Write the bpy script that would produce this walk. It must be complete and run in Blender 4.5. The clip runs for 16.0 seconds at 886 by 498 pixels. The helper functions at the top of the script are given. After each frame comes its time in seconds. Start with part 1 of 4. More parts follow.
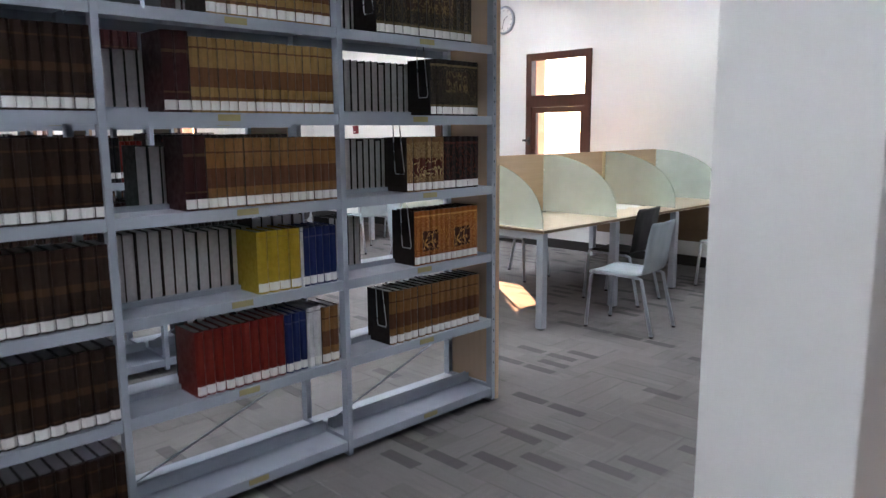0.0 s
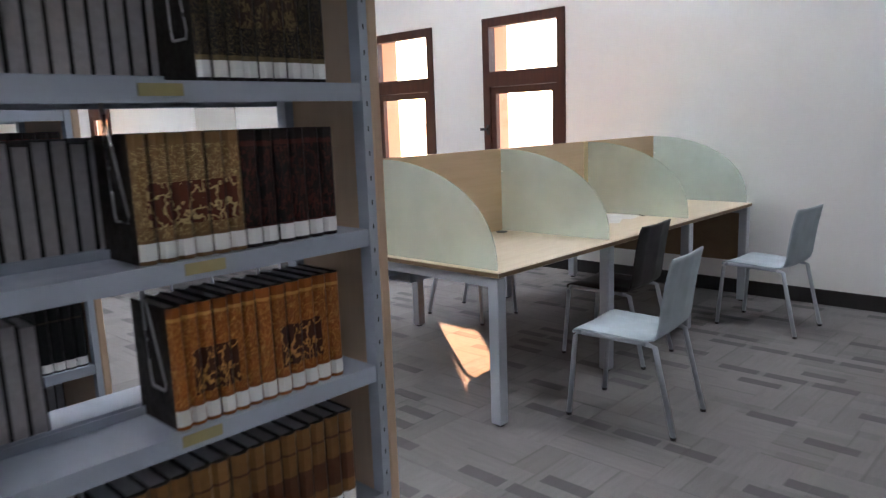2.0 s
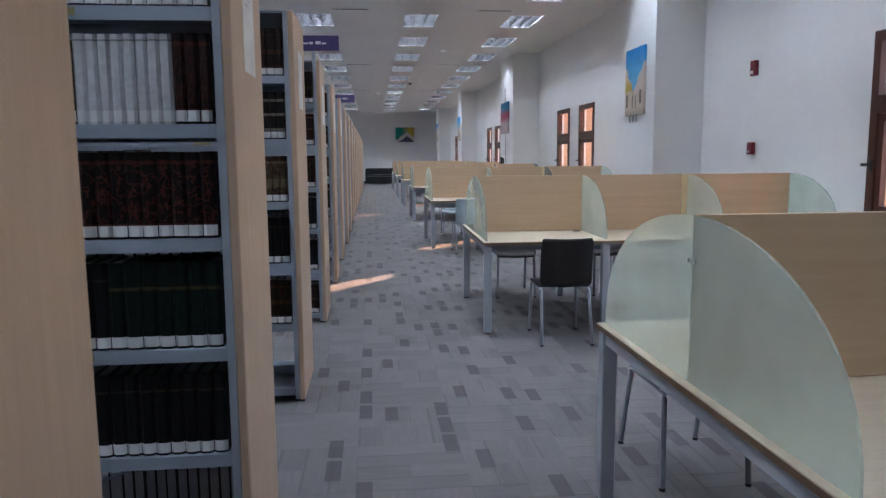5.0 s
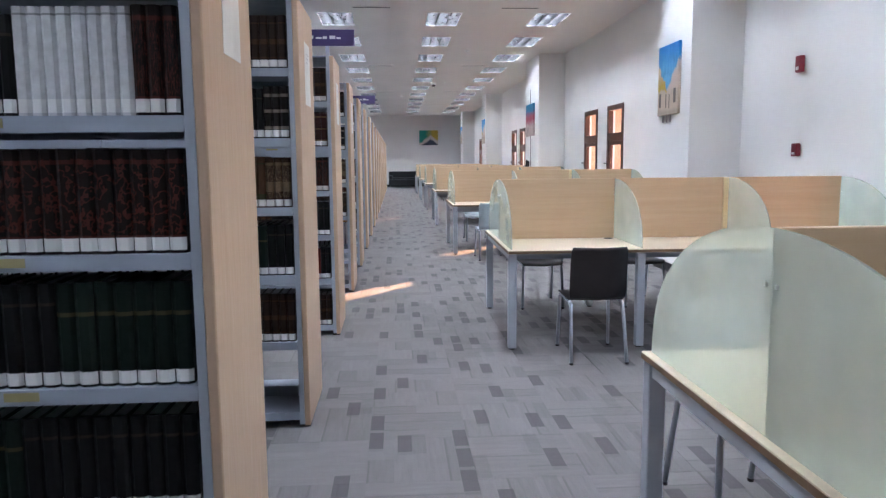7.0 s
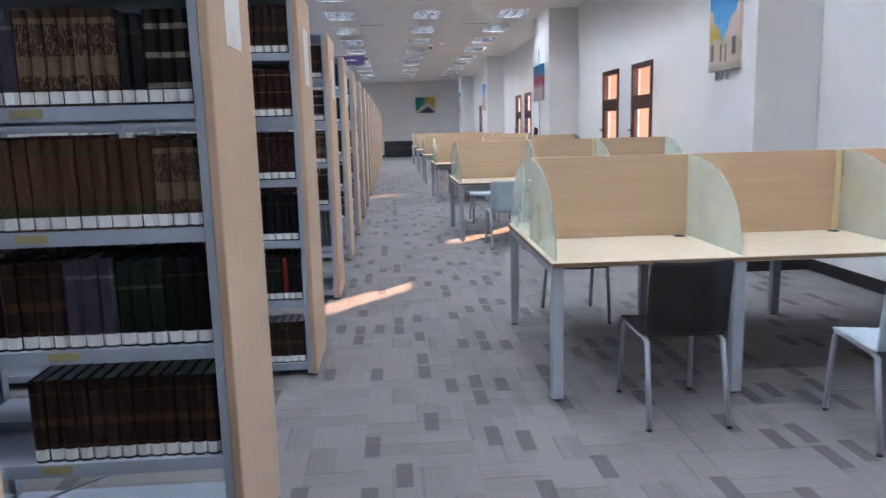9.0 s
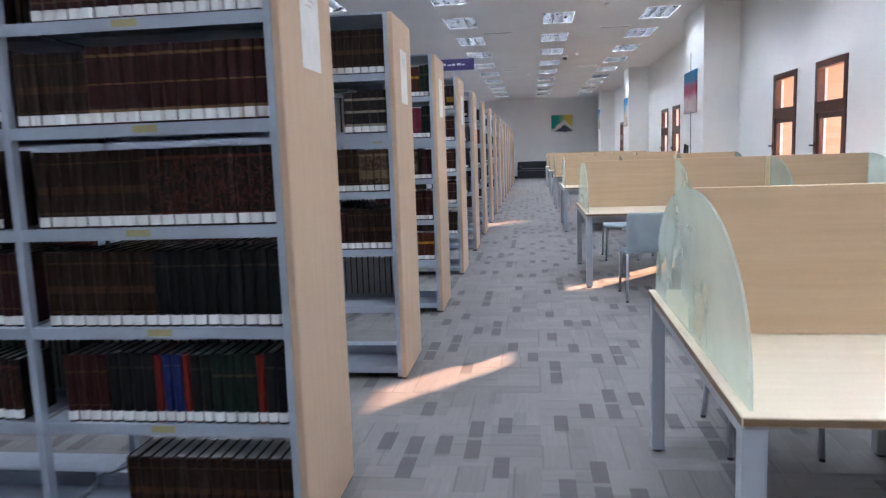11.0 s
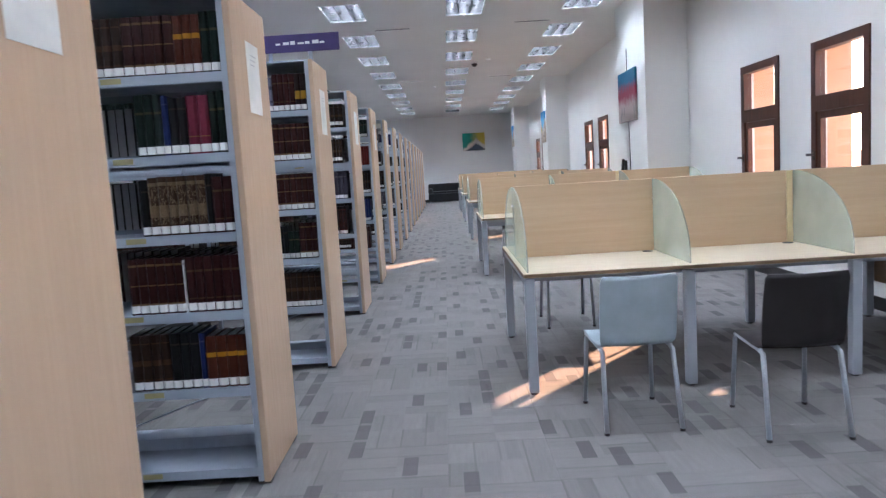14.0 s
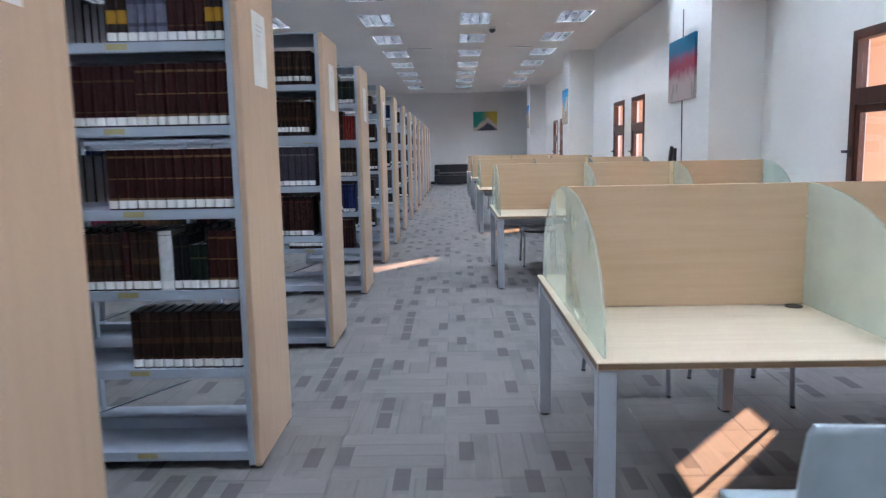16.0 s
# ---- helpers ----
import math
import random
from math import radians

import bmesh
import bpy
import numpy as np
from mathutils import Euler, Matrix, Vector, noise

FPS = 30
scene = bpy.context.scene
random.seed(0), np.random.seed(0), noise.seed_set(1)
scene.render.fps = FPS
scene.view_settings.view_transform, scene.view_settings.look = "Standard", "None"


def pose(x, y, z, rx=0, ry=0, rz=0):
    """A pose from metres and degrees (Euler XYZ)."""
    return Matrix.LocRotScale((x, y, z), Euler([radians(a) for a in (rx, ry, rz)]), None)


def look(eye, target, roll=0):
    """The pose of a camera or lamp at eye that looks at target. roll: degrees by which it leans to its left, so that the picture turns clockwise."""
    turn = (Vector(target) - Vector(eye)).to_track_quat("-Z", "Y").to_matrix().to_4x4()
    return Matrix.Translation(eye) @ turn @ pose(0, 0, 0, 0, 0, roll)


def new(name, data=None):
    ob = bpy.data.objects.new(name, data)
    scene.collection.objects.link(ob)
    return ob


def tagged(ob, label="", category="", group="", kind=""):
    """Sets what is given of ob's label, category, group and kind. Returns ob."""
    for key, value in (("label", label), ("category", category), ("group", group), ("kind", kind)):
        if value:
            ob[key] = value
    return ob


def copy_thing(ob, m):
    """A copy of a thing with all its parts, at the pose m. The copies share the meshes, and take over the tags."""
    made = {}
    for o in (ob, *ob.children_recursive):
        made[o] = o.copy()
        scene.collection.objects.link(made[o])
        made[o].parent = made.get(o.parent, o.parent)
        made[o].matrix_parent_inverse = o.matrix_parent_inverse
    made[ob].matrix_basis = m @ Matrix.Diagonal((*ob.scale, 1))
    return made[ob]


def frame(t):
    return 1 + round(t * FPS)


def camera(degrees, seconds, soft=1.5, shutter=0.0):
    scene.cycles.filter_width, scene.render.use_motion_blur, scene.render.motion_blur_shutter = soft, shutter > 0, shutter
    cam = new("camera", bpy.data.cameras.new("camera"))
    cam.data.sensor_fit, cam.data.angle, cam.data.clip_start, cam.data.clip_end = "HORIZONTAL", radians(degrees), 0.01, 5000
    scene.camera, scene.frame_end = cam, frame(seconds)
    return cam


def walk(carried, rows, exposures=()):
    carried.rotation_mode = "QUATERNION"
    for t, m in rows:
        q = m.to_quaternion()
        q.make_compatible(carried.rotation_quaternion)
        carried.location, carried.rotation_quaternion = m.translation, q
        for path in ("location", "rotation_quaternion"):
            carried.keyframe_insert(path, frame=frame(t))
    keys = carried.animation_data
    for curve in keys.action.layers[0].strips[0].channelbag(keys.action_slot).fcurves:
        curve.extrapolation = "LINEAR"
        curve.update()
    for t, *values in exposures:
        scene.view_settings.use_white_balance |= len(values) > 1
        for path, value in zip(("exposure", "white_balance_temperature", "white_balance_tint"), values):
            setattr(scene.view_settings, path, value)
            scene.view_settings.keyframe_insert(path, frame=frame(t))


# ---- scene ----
import collections

# A long university library hall: book stacks on one side of an aisle, carrel tables along the window wall on the other.
cam = camera(63.2, 16.0, soft=1.3, shutter=0.38)
EXPOSURES = [(0.0, 3.3, 5780, 12), (1.5, 3.05, 5780, 12), (2.5, 2.92, 5740, 12), (3.5, 2.62, 5520, 12), (4.0, 2.3, 5300, 11), (4.5, 2.2, 5200, 11), (7.0, 2.97, 5380, 13), (8.5, 2.8, 5330, 12), (9.0, 2.85, 5300, 12), (11.5, 2.92, 5250, 10), (12.5, 2.65, 5000, 8), (13.5, 2.9, 5280, 11), (14.5, 2.8, 5200, 10), (15.0, 2.8, 5280, 10), (16.0, 2.72, 5180, 9)]
PATH = [
    (0, (0.399, 0.387, 1.464), (-1.008, 1.77, 1.14), -0.4),
    (0.5, (0.134, 0.747, 1.469), (-1.319, 2.09, 1.177), -2.2),
    (1, (-0.22, 1.186, 1.457), (-1.549, 2.644, 1.128), 0.8),
    (1.5, (-0.473, 1.63, 1.445), (-1.735, 3.152, 1.149), -2.1),
    (2, (-0.727, 2.036, 1.44), (-2.09, 3.457, 1.088), -2.1),
    (2.5, (-0.981, 2.394, 1.464), (-2.184, 3.962, 1.153), -2.9),
    (3, (-1.141, 2.772, 1.451), (-2.419, 4.282, 1.16), -2.2),
    (3.5, (-1.316, 3.055, 1.431), (-2.63, 4.534, 1.136), -0.9),
    (4, (-1.395, 3.211, 1.448), (-3.064, 4.285, 1.2), -0.8),
    (4.5, (-1.49, 3.465, 1.456), (-3.442, 3.845, 1.236), -1.4),
    (4.7, (-1.51, 3.545, 1.44), (-3.484, 3.777, 1.216), -0.0),
    (6.8, (-1.877, 3.68, 1.409), (-3.847, 3.804, 1.087), -2.0),
    (7, (-1.949, 3.657, 1.415), (-3.93, 3.783, 1.171), -0.5),
    (7.5, (-2.256, 3.679, 1.473), (-4.228, 3.791, 1.16), -1.6),
    (8, (-2.685, 3.712, 1.396), (-4.662, 3.706, 1.095), 0.9),
    (8.5, (-3.154, 3.689, 1.398), (-5.12, 3.864, 1.079), 0.2),
    (9, (-3.578, 3.678, 1.448), (-5.546, 3.807, 1.117), -1.5),
    (9.2, (-3.657, 3.678, 1.422), (-5.635, 3.649, 1.128), -0.8),
    (11.3, (-5.757, 4.038, 1.392), (-7.723, 3.776, 1.141), -2.3),
    (11.5, (-5.954, 4.067, 1.382), (-7.934, 3.875, 1.182), -3.4),
    (12, (-6.471, 4.097, 1.351), (-8.452, 3.991, 1.098), -2.4),
    (12.5, (-6.952, 4.031, 1.36), (-8.93, 3.998, 1.069), -2.7),
    (13, (-7.418, 4.056, 1.369), (-9.395, 3.925, 1.102), -2.7),
    (13.5, (-7.984, 4.096, 1.387), (-9.966, 3.983, 1.146), -3.4),
    (14, (-8.43, 4.069, 1.392), (-10.418, 4.05, 1.178), -3.5),
    (14.5, (-8.927, 4.091, 1.408), (-10.908, 3.954, 1.167), -1.8),
    (15, (-9.489, 4.092, 1.407), (-11.466, 4.123, 1.112), -2.7),
    (15.5, (-9.934, 4.075, 1.423), (-11.915, 4.012, 1.155), -1.5),
    (16, (-10.533, 4.066, 1.408), (-12.515, 4.033, 1.139), -1.1),
]
walk(cam, [(t, look(eye, target, roll)) for t, eye, target, roll in PATH], EXPOSURES)

# ---------------------------------------------------------------- world and sun
SUN = Vector((-1.2, 1.0, 0.49)).normalized()      # towards the sun
world = bpy.data.worlds.new("sky")
scene.world = world
world.use_nodes = True
wn = world.node_tree
sky = wn.nodes.new("ShaderNodeTexSky")
sky.sky_type, sky.sun_disc = "NISHITA", False
sky.sun_elevation = math.asin(SUN.z)
sky.sun_rotation = math.atan2(SUN.x, SUN.y)
wn.nodes["Background"].inputs[1].default_value = 0.15
wn.links.new(sky.outputs[0], wn.nodes["Background"].inputs[0])
sun = new("sun", bpy.data.lights.new("sun", "SUN"))
sun.data.energy, sun.data.angle, sun.data.color = 5.0, radians(0.5), (1.0, 0.50, 0.24)
sun.matrix_world = look((0, 0, 20), Vector((0, 0, 20)) - SUN)
LAMP_POWER = 14.5                                    # of the ceiling tubes

# ---------------------------------------------------------------- the plan, in metres
WALL_Y = 7.675          # inner face of the window wall
CEILING = 3.88
END_X, BACK_X, SIDE_Y = -42.0, 3.2, -4.2
AISLE_Y = 3.178         # outer face of the shelf end panels
SHELF_X = [-2.08, -3.84, -5.70, -7.76, -9.735, -11.625] + [-13.61 - 2.0 * i for i in range(13)]
SHELF_DEPTH, SHELF_TOP = 0.615, 2.235
LEVELS = [0.085, 0.47, 0.825, 1.18, 1.535, 1.885]
BAY = 0.965
WINDOW_X = [-5.00, -6.66, -15.07, -16.73, -24.82, -26.44, -34.6, -36.2]
WINDOW_W, SILL, HEAD = 0.965, 0.86, 2.40
COLUMNS = [(-11.2, -10.2), (-20.8, -19.1), (-30.4, -29.3), (-39.9, -38.9)]
TABLE_X = [-2.75, -7.16, -12.70, -17.75, -22.8, -27.9, -33.0]      # edge nearest the entrance
TABLE_Y0, TABLE_Y1, TABLE_D, TABLE_H = 4.50, 7.50, 1.60, 0.75


# ---------------------------------------------------------------- node helpers
class Nodes:
    """Short-hand for one material's node tree."""

    def __init__(self, name, rough=0.6, metal=0.0):
        self.material = bpy.data.materials.new(name)
        self.material.use_nodes = True
        self.tree = self.material.node_tree
        self.shader = self.tree.nodes["Principled BSDF"]
        self.shader.inputs["Roughness"].default_value = rough
        self.shader.inputs["Metallic"].default_value = metal

    def put(self, socket, value):
        if isinstance(value, bpy.types.NodeSocket):
            self.tree.links.new(value, socket)
        elif isinstance(value, (tuple, list)) and len(value) == 3 and socket.type == "RGBA":
            socket.default_value = (*value, 1)
        else:
            socket.default_value = value

    def add(self, kind, out=0, settings=None, **inputs):
        n = self.tree.nodes.new(kind)
        for k, v in (settings or {}).items():
            setattr(n, k, v)
        for k, v in inputs.items():
            key = int(k[1:]) if k[0] == "i" and k[1:].isdigit() else k.replace("_", " ")
            self.put(n.inputs[key], v)
        return n.outputs[out]

    def math(self, op, a, b=0.0, c=0.0):
        return self.add("ShaderNodeMath", settings={"operation": op}, i0=a, i1=b, i2=c)

    def mix(self, f, a, b, blend="MIX"):
        n = self.tree.nodes.new("ShaderNodeMix")
        n.data_type, n.blend_type = "RGBA", blend
        self.put(n.inputs[0], f), self.put(n.inputs[6], a), self.put(n.inputs[7], b)
        return n.outputs[2]

    def position(self):
        return self.add("ShaderNodeNewGeometry", "Position")

    def object_coords(self):
        return self.add("ShaderNodeTexCoord", "Object")

    def scaled(self, v, s):
        return self.add("ShaderNodeVectorMath", settings={"operation": "MULTIPLY"}, i0=v, i1=s)

    def noise(self, v, scale, detail=3.0, rough=0.55):
        return self.add("ShaderNodeTexNoise", 0, Vector=v, Scale=scale, Detail=detail, Roughness=rough)

    def ramp(self, v, lo, hi, a=0.0, b=1.0):
        return self.add("ShaderNodeMapRange", settings={"clamp": True}, i0=v, i1=lo, i2=hi, i3=a, i4=b)

    def split(self, v):
        n = self.tree.nodes.new("ShaderNodeSeparateXYZ")
        self.put(n.inputs[0], v)
        return n.outputs

    def bump(self, height, strength, distance=0.002):
        self.put(self.shader.inputs["Normal"], self.add("ShaderNodeBump", Height=height, Strength=strength, Distance=distance))

    def color(self, c):
        self.put(self.shader.inputs["Base Color"], c)
        return self

    def set(self, key, v):
        self.put(self.shader.inputs[key], v)
        return self


def plaster(name, c, grain=0.5):
    n = Nodes(name, 0.75)
    p = n.position()
    big, small = n.noise(p, 0.7, 4), n.noise(p, 60, 3)
    n.color(n.mix(n.ramp(big, 0.3, 0.75), c, tuple(v * 0.93 for v in c)))
    n.set("Roughness", n.ramp(big, 0.2, 0.8, 0.62, 0.85))
    n.bump(small, grain, 0.0008)
    return n.material


def wood(name, a, b, along="y", rough=0.45, gloss=0.5, scale=1.0):
    """Veneer with long streaks along one axis."""
    n = Nodes(name, rough)
    p = n.object_coords()
    stretch = {"x": (1.2, 26, 26), "y": (26, 1.2, 26), "z": (26, 26, 1.2)}[along]
    s = n.scaled(p, tuple(v * scale for v in stretch))
    rnd = n.add("ShaderNodeObjectInfo", "Random")
    s = n.add("ShaderNodeVectorMath", settings={"operation": "ADD"}, i0=s, i1=n.scaled(n.add("ShaderNodeCombineXYZ", i0=rnd, i1=rnd, i2=rnd), (37, 53, 71)))
    streak, fine = n.noise(s, 1.0, 6, 0.6), n.noise(s, 5.0, 3)
    c = n.mix(n.ramp(streak, 0.32, 0.68), a, b)
    c = n.mix(n.ramp(fine, 0.3, 0.7, 0.0, 0.2), c, tuple(v * 0.8 for v in a))
    n.color(n.mix(n.ramp(n.noise(p, 0.9, 2), 0.3, 0.7, 0.0, 0.22), c, tuple(v * 0.82 for v in b)))
    n.set("Roughness", n.ramp(fine, 0.3, 0.7, rough - 0.06, rough + 0.1))
    n.bump(fine, 0.15, 0.0006)
    return n.material


def painted_metal(name, c, rough=0.4, metal=0.0):
    n = Nodes(name, rough, metal)
    p = n.position()
    worn = n.ramp(n.noise(p, 9, 5, 0.65), 0.55, 0.75)
    n.color(n.mix(n.math("MULTIPLY", worn, 0.35), n.mix(n.ramp(n.noise(p, 1.3, 3), 0.3, 0.7), c, tuple(v * 0.9 for v in c)), tuple(v * 0.72 for v in c)))
    n.set("Roughness", n.ramp(n.noise(p, 14, 4), 0.3, 0.7, rough - 0.08, rough + 0.14))
    n.bump(n.noise(p, 220, 2), 0.12, 0.0004)
    return n.material


def carpet():
    n = Nodes("carpet", 0.95)
    p = n.position()
    x, y, _ = n.split(p)
    tile = 0.5
    parity = n.math("FLOORED_MODULO", n.math("ADD", n.math("FLOOR", n.math("DIVIDE", x, tile)), n.math("FLOOR", n.math("DIVIDE", y, tile))), 2.0)

    def pick(a, b):
        return n.add("ShaderNodeMix", 0, settings={"data_type": "FLOAT"}, i0=parity, i2=a, i3=b)
    u, v = pick(x, y), pick(y, x)
    row = n.math("FLOOR", n.math("DIVIDE", y, 0.0714))
    shift = n.add("ShaderNodeTexWhiteNoise", 0, settings={"noise_dimensions": "1D"}, W=row)
    cu = n.math("FLOOR", n.math("ADD", n.math("DIVIDE", x, 0.25), shift))
    cell = n.add("ShaderNodeCombineXYZ", i0=cu, i1=row, i2=3.0)
    rnd = n.add("ShaderNodeTexWhiteNoise", 0, settings={"noise_dimensions": "3D"}, Vector=cell)
    band = n.math("FLOOR", n.math("DIVIDE", v, 0.125))
    half = n.add("ShaderNodeCombineXYZ", i0=n.math("FLOOR", n.math("DIVIDE", u, 0.25)), i1=band, i2=n.math("ADD", parity, 7.0))
    tone = n.add("ShaderNodeTexWhiteNoise", 0, settings={"noise_dimensions": "3D"}, Vector=half)
    streak = n.noise(n.add("ShaderNodeCombineXYZ", i0=n.math("MULTIPLY", u, 5.0), i1=n.math("MULTIPLY", v, 48.0), i2=parity), 1.0, 3)
    pile, tuft = n.noise(p, 260, 2), n.noise(p, 2.2, 4)
    light, mid, dark = (0.226, 0.217, 0.212), (0.160, 0.153, 0.149), (0.066, 0.066, 0.068)
    base = n.mix(n.ramp(tone, 0.25, 1.0, 0.0, 0.62), light, mid)
    base = n.mix(n.ramp(streak, 0.34, 0.74, 0.0, 0.30), base, (0.11, 0.10, 0.094))
    inside = n.math("FRACT", n.math("DIVIDE", v, 0.125))
    seam = n.math("MULTIPLY", n.math("LESS_THAN", inside, 0.09), n.math("GREATER_THAN", tone, 0.42))
    base = n.mix(n.math("MULTIPLY", seam, 0.36), base, (0.09, 0.085, 0.08))
    odd = n.math("FLOORED_MODULO", row, 2.0)
    reach = n.math("LESS_THAN", n.math("FRACT", n.math("ADD", n.math("DIVIDE", x, 0.25), shift)), 0.86)
    is_dark = n.math("MULTIPLY", n.math("MULTIPLY", odd, reach), n.math("GREATER_THAN", rnd, 0.76))
    mid_dark = n.math("MULTIPLY", n.math("GREATER_THAN", rnd, 0.84), 0.20)
    c = n.mix(n.math("MAXIMUM", n.math("MULTIPLY", is_dark, 0.76), mid_dark), base, dark)
    c = n.mix(n.ramp(tuft, 0.35, 0.75, 0.0, 0.22), c, (0.13, 0.12, 0.11))
    n.color(n.mix(n.ramp(pile, 0.3, 0.7, 0.0, 0.35), c, (0.05, 0.048, 0.046)))
    n.bump(n.math("ADD", pile, n.math("MULTIPLY", streak, 0.5)), 0.5, 0.003)
    return n.material


def glass():
    n = Nodes("window_glass", 0.02)
    t, g = n.tree.nodes.new("ShaderNodeBsdfTransparent"), n.tree.nodes.new("ShaderNodeBsdfGlossy")
    g.inputs["Roughness"].default_value = 0.02
    mix = n.tree.nodes.new("ShaderNodeMixShader")
    mix.inputs[0].default_value = 0.06
    n.tree.links.new(t.outputs[0], mix.inputs[1]), n.tree.links.new(g.outputs[0], mix.inputs[2])
    n.tree.links.new(mix.outputs[0], n.tree.nodes["Material Output"].inputs[0])
    return n.material


def frosted():
    """Pale green acid-etched glass: part clear, part scattering."""
    n = Nodes("frosted_glass", 0.14)
    p = n.position()
    n.color((0.82, 0.86, 0.82)).set("Transmission Weight", 0.0)
    n.bump(n.noise(p, 320, 2), 0.08, 0.0005)
    trans = n.tree.nodes.new("ShaderNodeBsdfTranslucent")
    trans.inputs[0].default_value = (0.84, 0.89, 0.85, 1)
    clear = n.tree.nodes.new("ShaderNodeBsdfTransparent")
    clear.inputs[0].default_value = (0.88, 0.94, 0.90, 1)
    a, b = n.tree.nodes.new("ShaderNodeMixShader"), n.tree.nodes.new("ShaderNodeMixShader")
    a.inputs[0].default_value = 0.5
    n.tree.links.new(n.shader.outputs[0], a.inputs[1]), n.tree.links.new(trans.outputs[0], a.inputs[2])
    n.put(b.inputs[0], n.ramp(n.noise(p, 3, 3), 0.3, 0.7, 0.63, 0.70))
    n.tree.links.new(a.outputs[0], b.inputs[1]), n.tree.links.new(clear.outputs[0], b.inputs[2])
    n.tree.links.new(b.outputs[0], n.tree.nodes["Material Output"].inputs[0])
    return n.material


def glow(name, c, strength):
    n = Nodes(name, 0.5)
    n.color((0.8, 0.8, 0.8)).set("Emission Color", (*c, 1)).set("Emission Strength", strength)
    return n.material


def plain(name, c, rough=0.5, metal=0.0, scale=8.0, bump=0.15):
    n = Nodes(name, rough, metal)
    p = n.object_coords()
    k = n.noise(p, scale, 4)
    n.color(n.mix(n.ramp(k, 0.3, 0.7), c, tuple(v * 0.84 for v in c)))
    n.set("Roughness", n.ramp(k, 0.3, 0.7, rough - 0.05, min(1, rough + 0.1)))
    n.bump(n.noise(p, scale * 18, 2), bump, 0.0005)
    return n.material


def book_cover(name, c, gold=(0.45, 0.30, 0.10), bands=(), panel=None, panel_color=None, script=0.0, board=None, deep=0.36):
    """Bound cover. UV u runs across the whole set, v up the spine; negative v marks boards without tooling."""
    c, gold = tuple(k * deep for k in c), tuple(k * (deep + 0.06) for k in gold)
    n = Nodes(name, 0.5)
    uv = n.add("ShaderNodeUVMap", settings={"uv_map": "set"})
    u, v, _ = n.split(uv)
    p = n.position()
    rnd = n.add("ShaderNodeNewGeometry", "Random Per Island")
    leather = n.noise(p, 45, 4)
    col = n.mix(n.ramp(leather, 0.3, 0.75, 0.0, 0.5), c, tuple(k * 0.55 for k in c))
    col = n.mix(n.ramp(rnd, 0.0, 1.0, 0.0, 0.3), col, tuple(k * 0.6 for k in c))
    spine = n.math("GREATER_THAN", v, -0.5)
    if board:
        col = n.mix(spine, board, col)
    mask = 0.0
    if panel:
        u0, u1, v0, v1 = panel
        inside = n.math("MULTIPLY", n.math("COMPARE", u, (u0 + u1) / 2, (u1 - u0) / 2), n.math("COMPARE", v, (v0 + v1) / 2, (v1 - v0) / 2))
        col = n.mix(n.math("MULTIPLY", inside, spine), col, panel_color)
        mask = inside
    if script:
        s = n.add("ShaderNodeCombineXYZ", i0=n.math("MULTIPLY", u, script), i1=n.math("MULTIPLY", v, 7.0), i2=1.7)
        curl = n.noise(s, 1.0, 2, 0.6)
        line = n.math("COMPARE", curl, 0.5, 0.032)
        where = n.math("MULTIPLY", n.math("COMPARE", v, 0.55, 0.36), spine)
        if panel:
            fine = n.noise(n.scaled(s, (3.5, 3.5, 1)), 1.0, 2)
            line = n.math("MAXIMUM", n.math("MULTIPLY", line, mask), n.math("MULTIPLY", n.math("COMPARE", fine, 0.5, 0.022), n.math("SUBTRACT", 1.0, mask)))
        col = n.mix(n.math("MULTIPLY", n.math("MULTIPLY", line, where), 0.85), col, gold)
    for at, half in bands:
        col = n.mix(n.math("MULTIPLY", n.math("MULTIPLY", n.math("COMPARE", v, at, half), spine), 0.75), col, gold)
    n.color(col).set("Specular IOR Level", 0.25)
    n.set("Roughness", n.ramp(leather, 0.3, 0.7, 0.38, 0.62))
    n.bump(leather, 0.3, 0.0008)
    return n.material


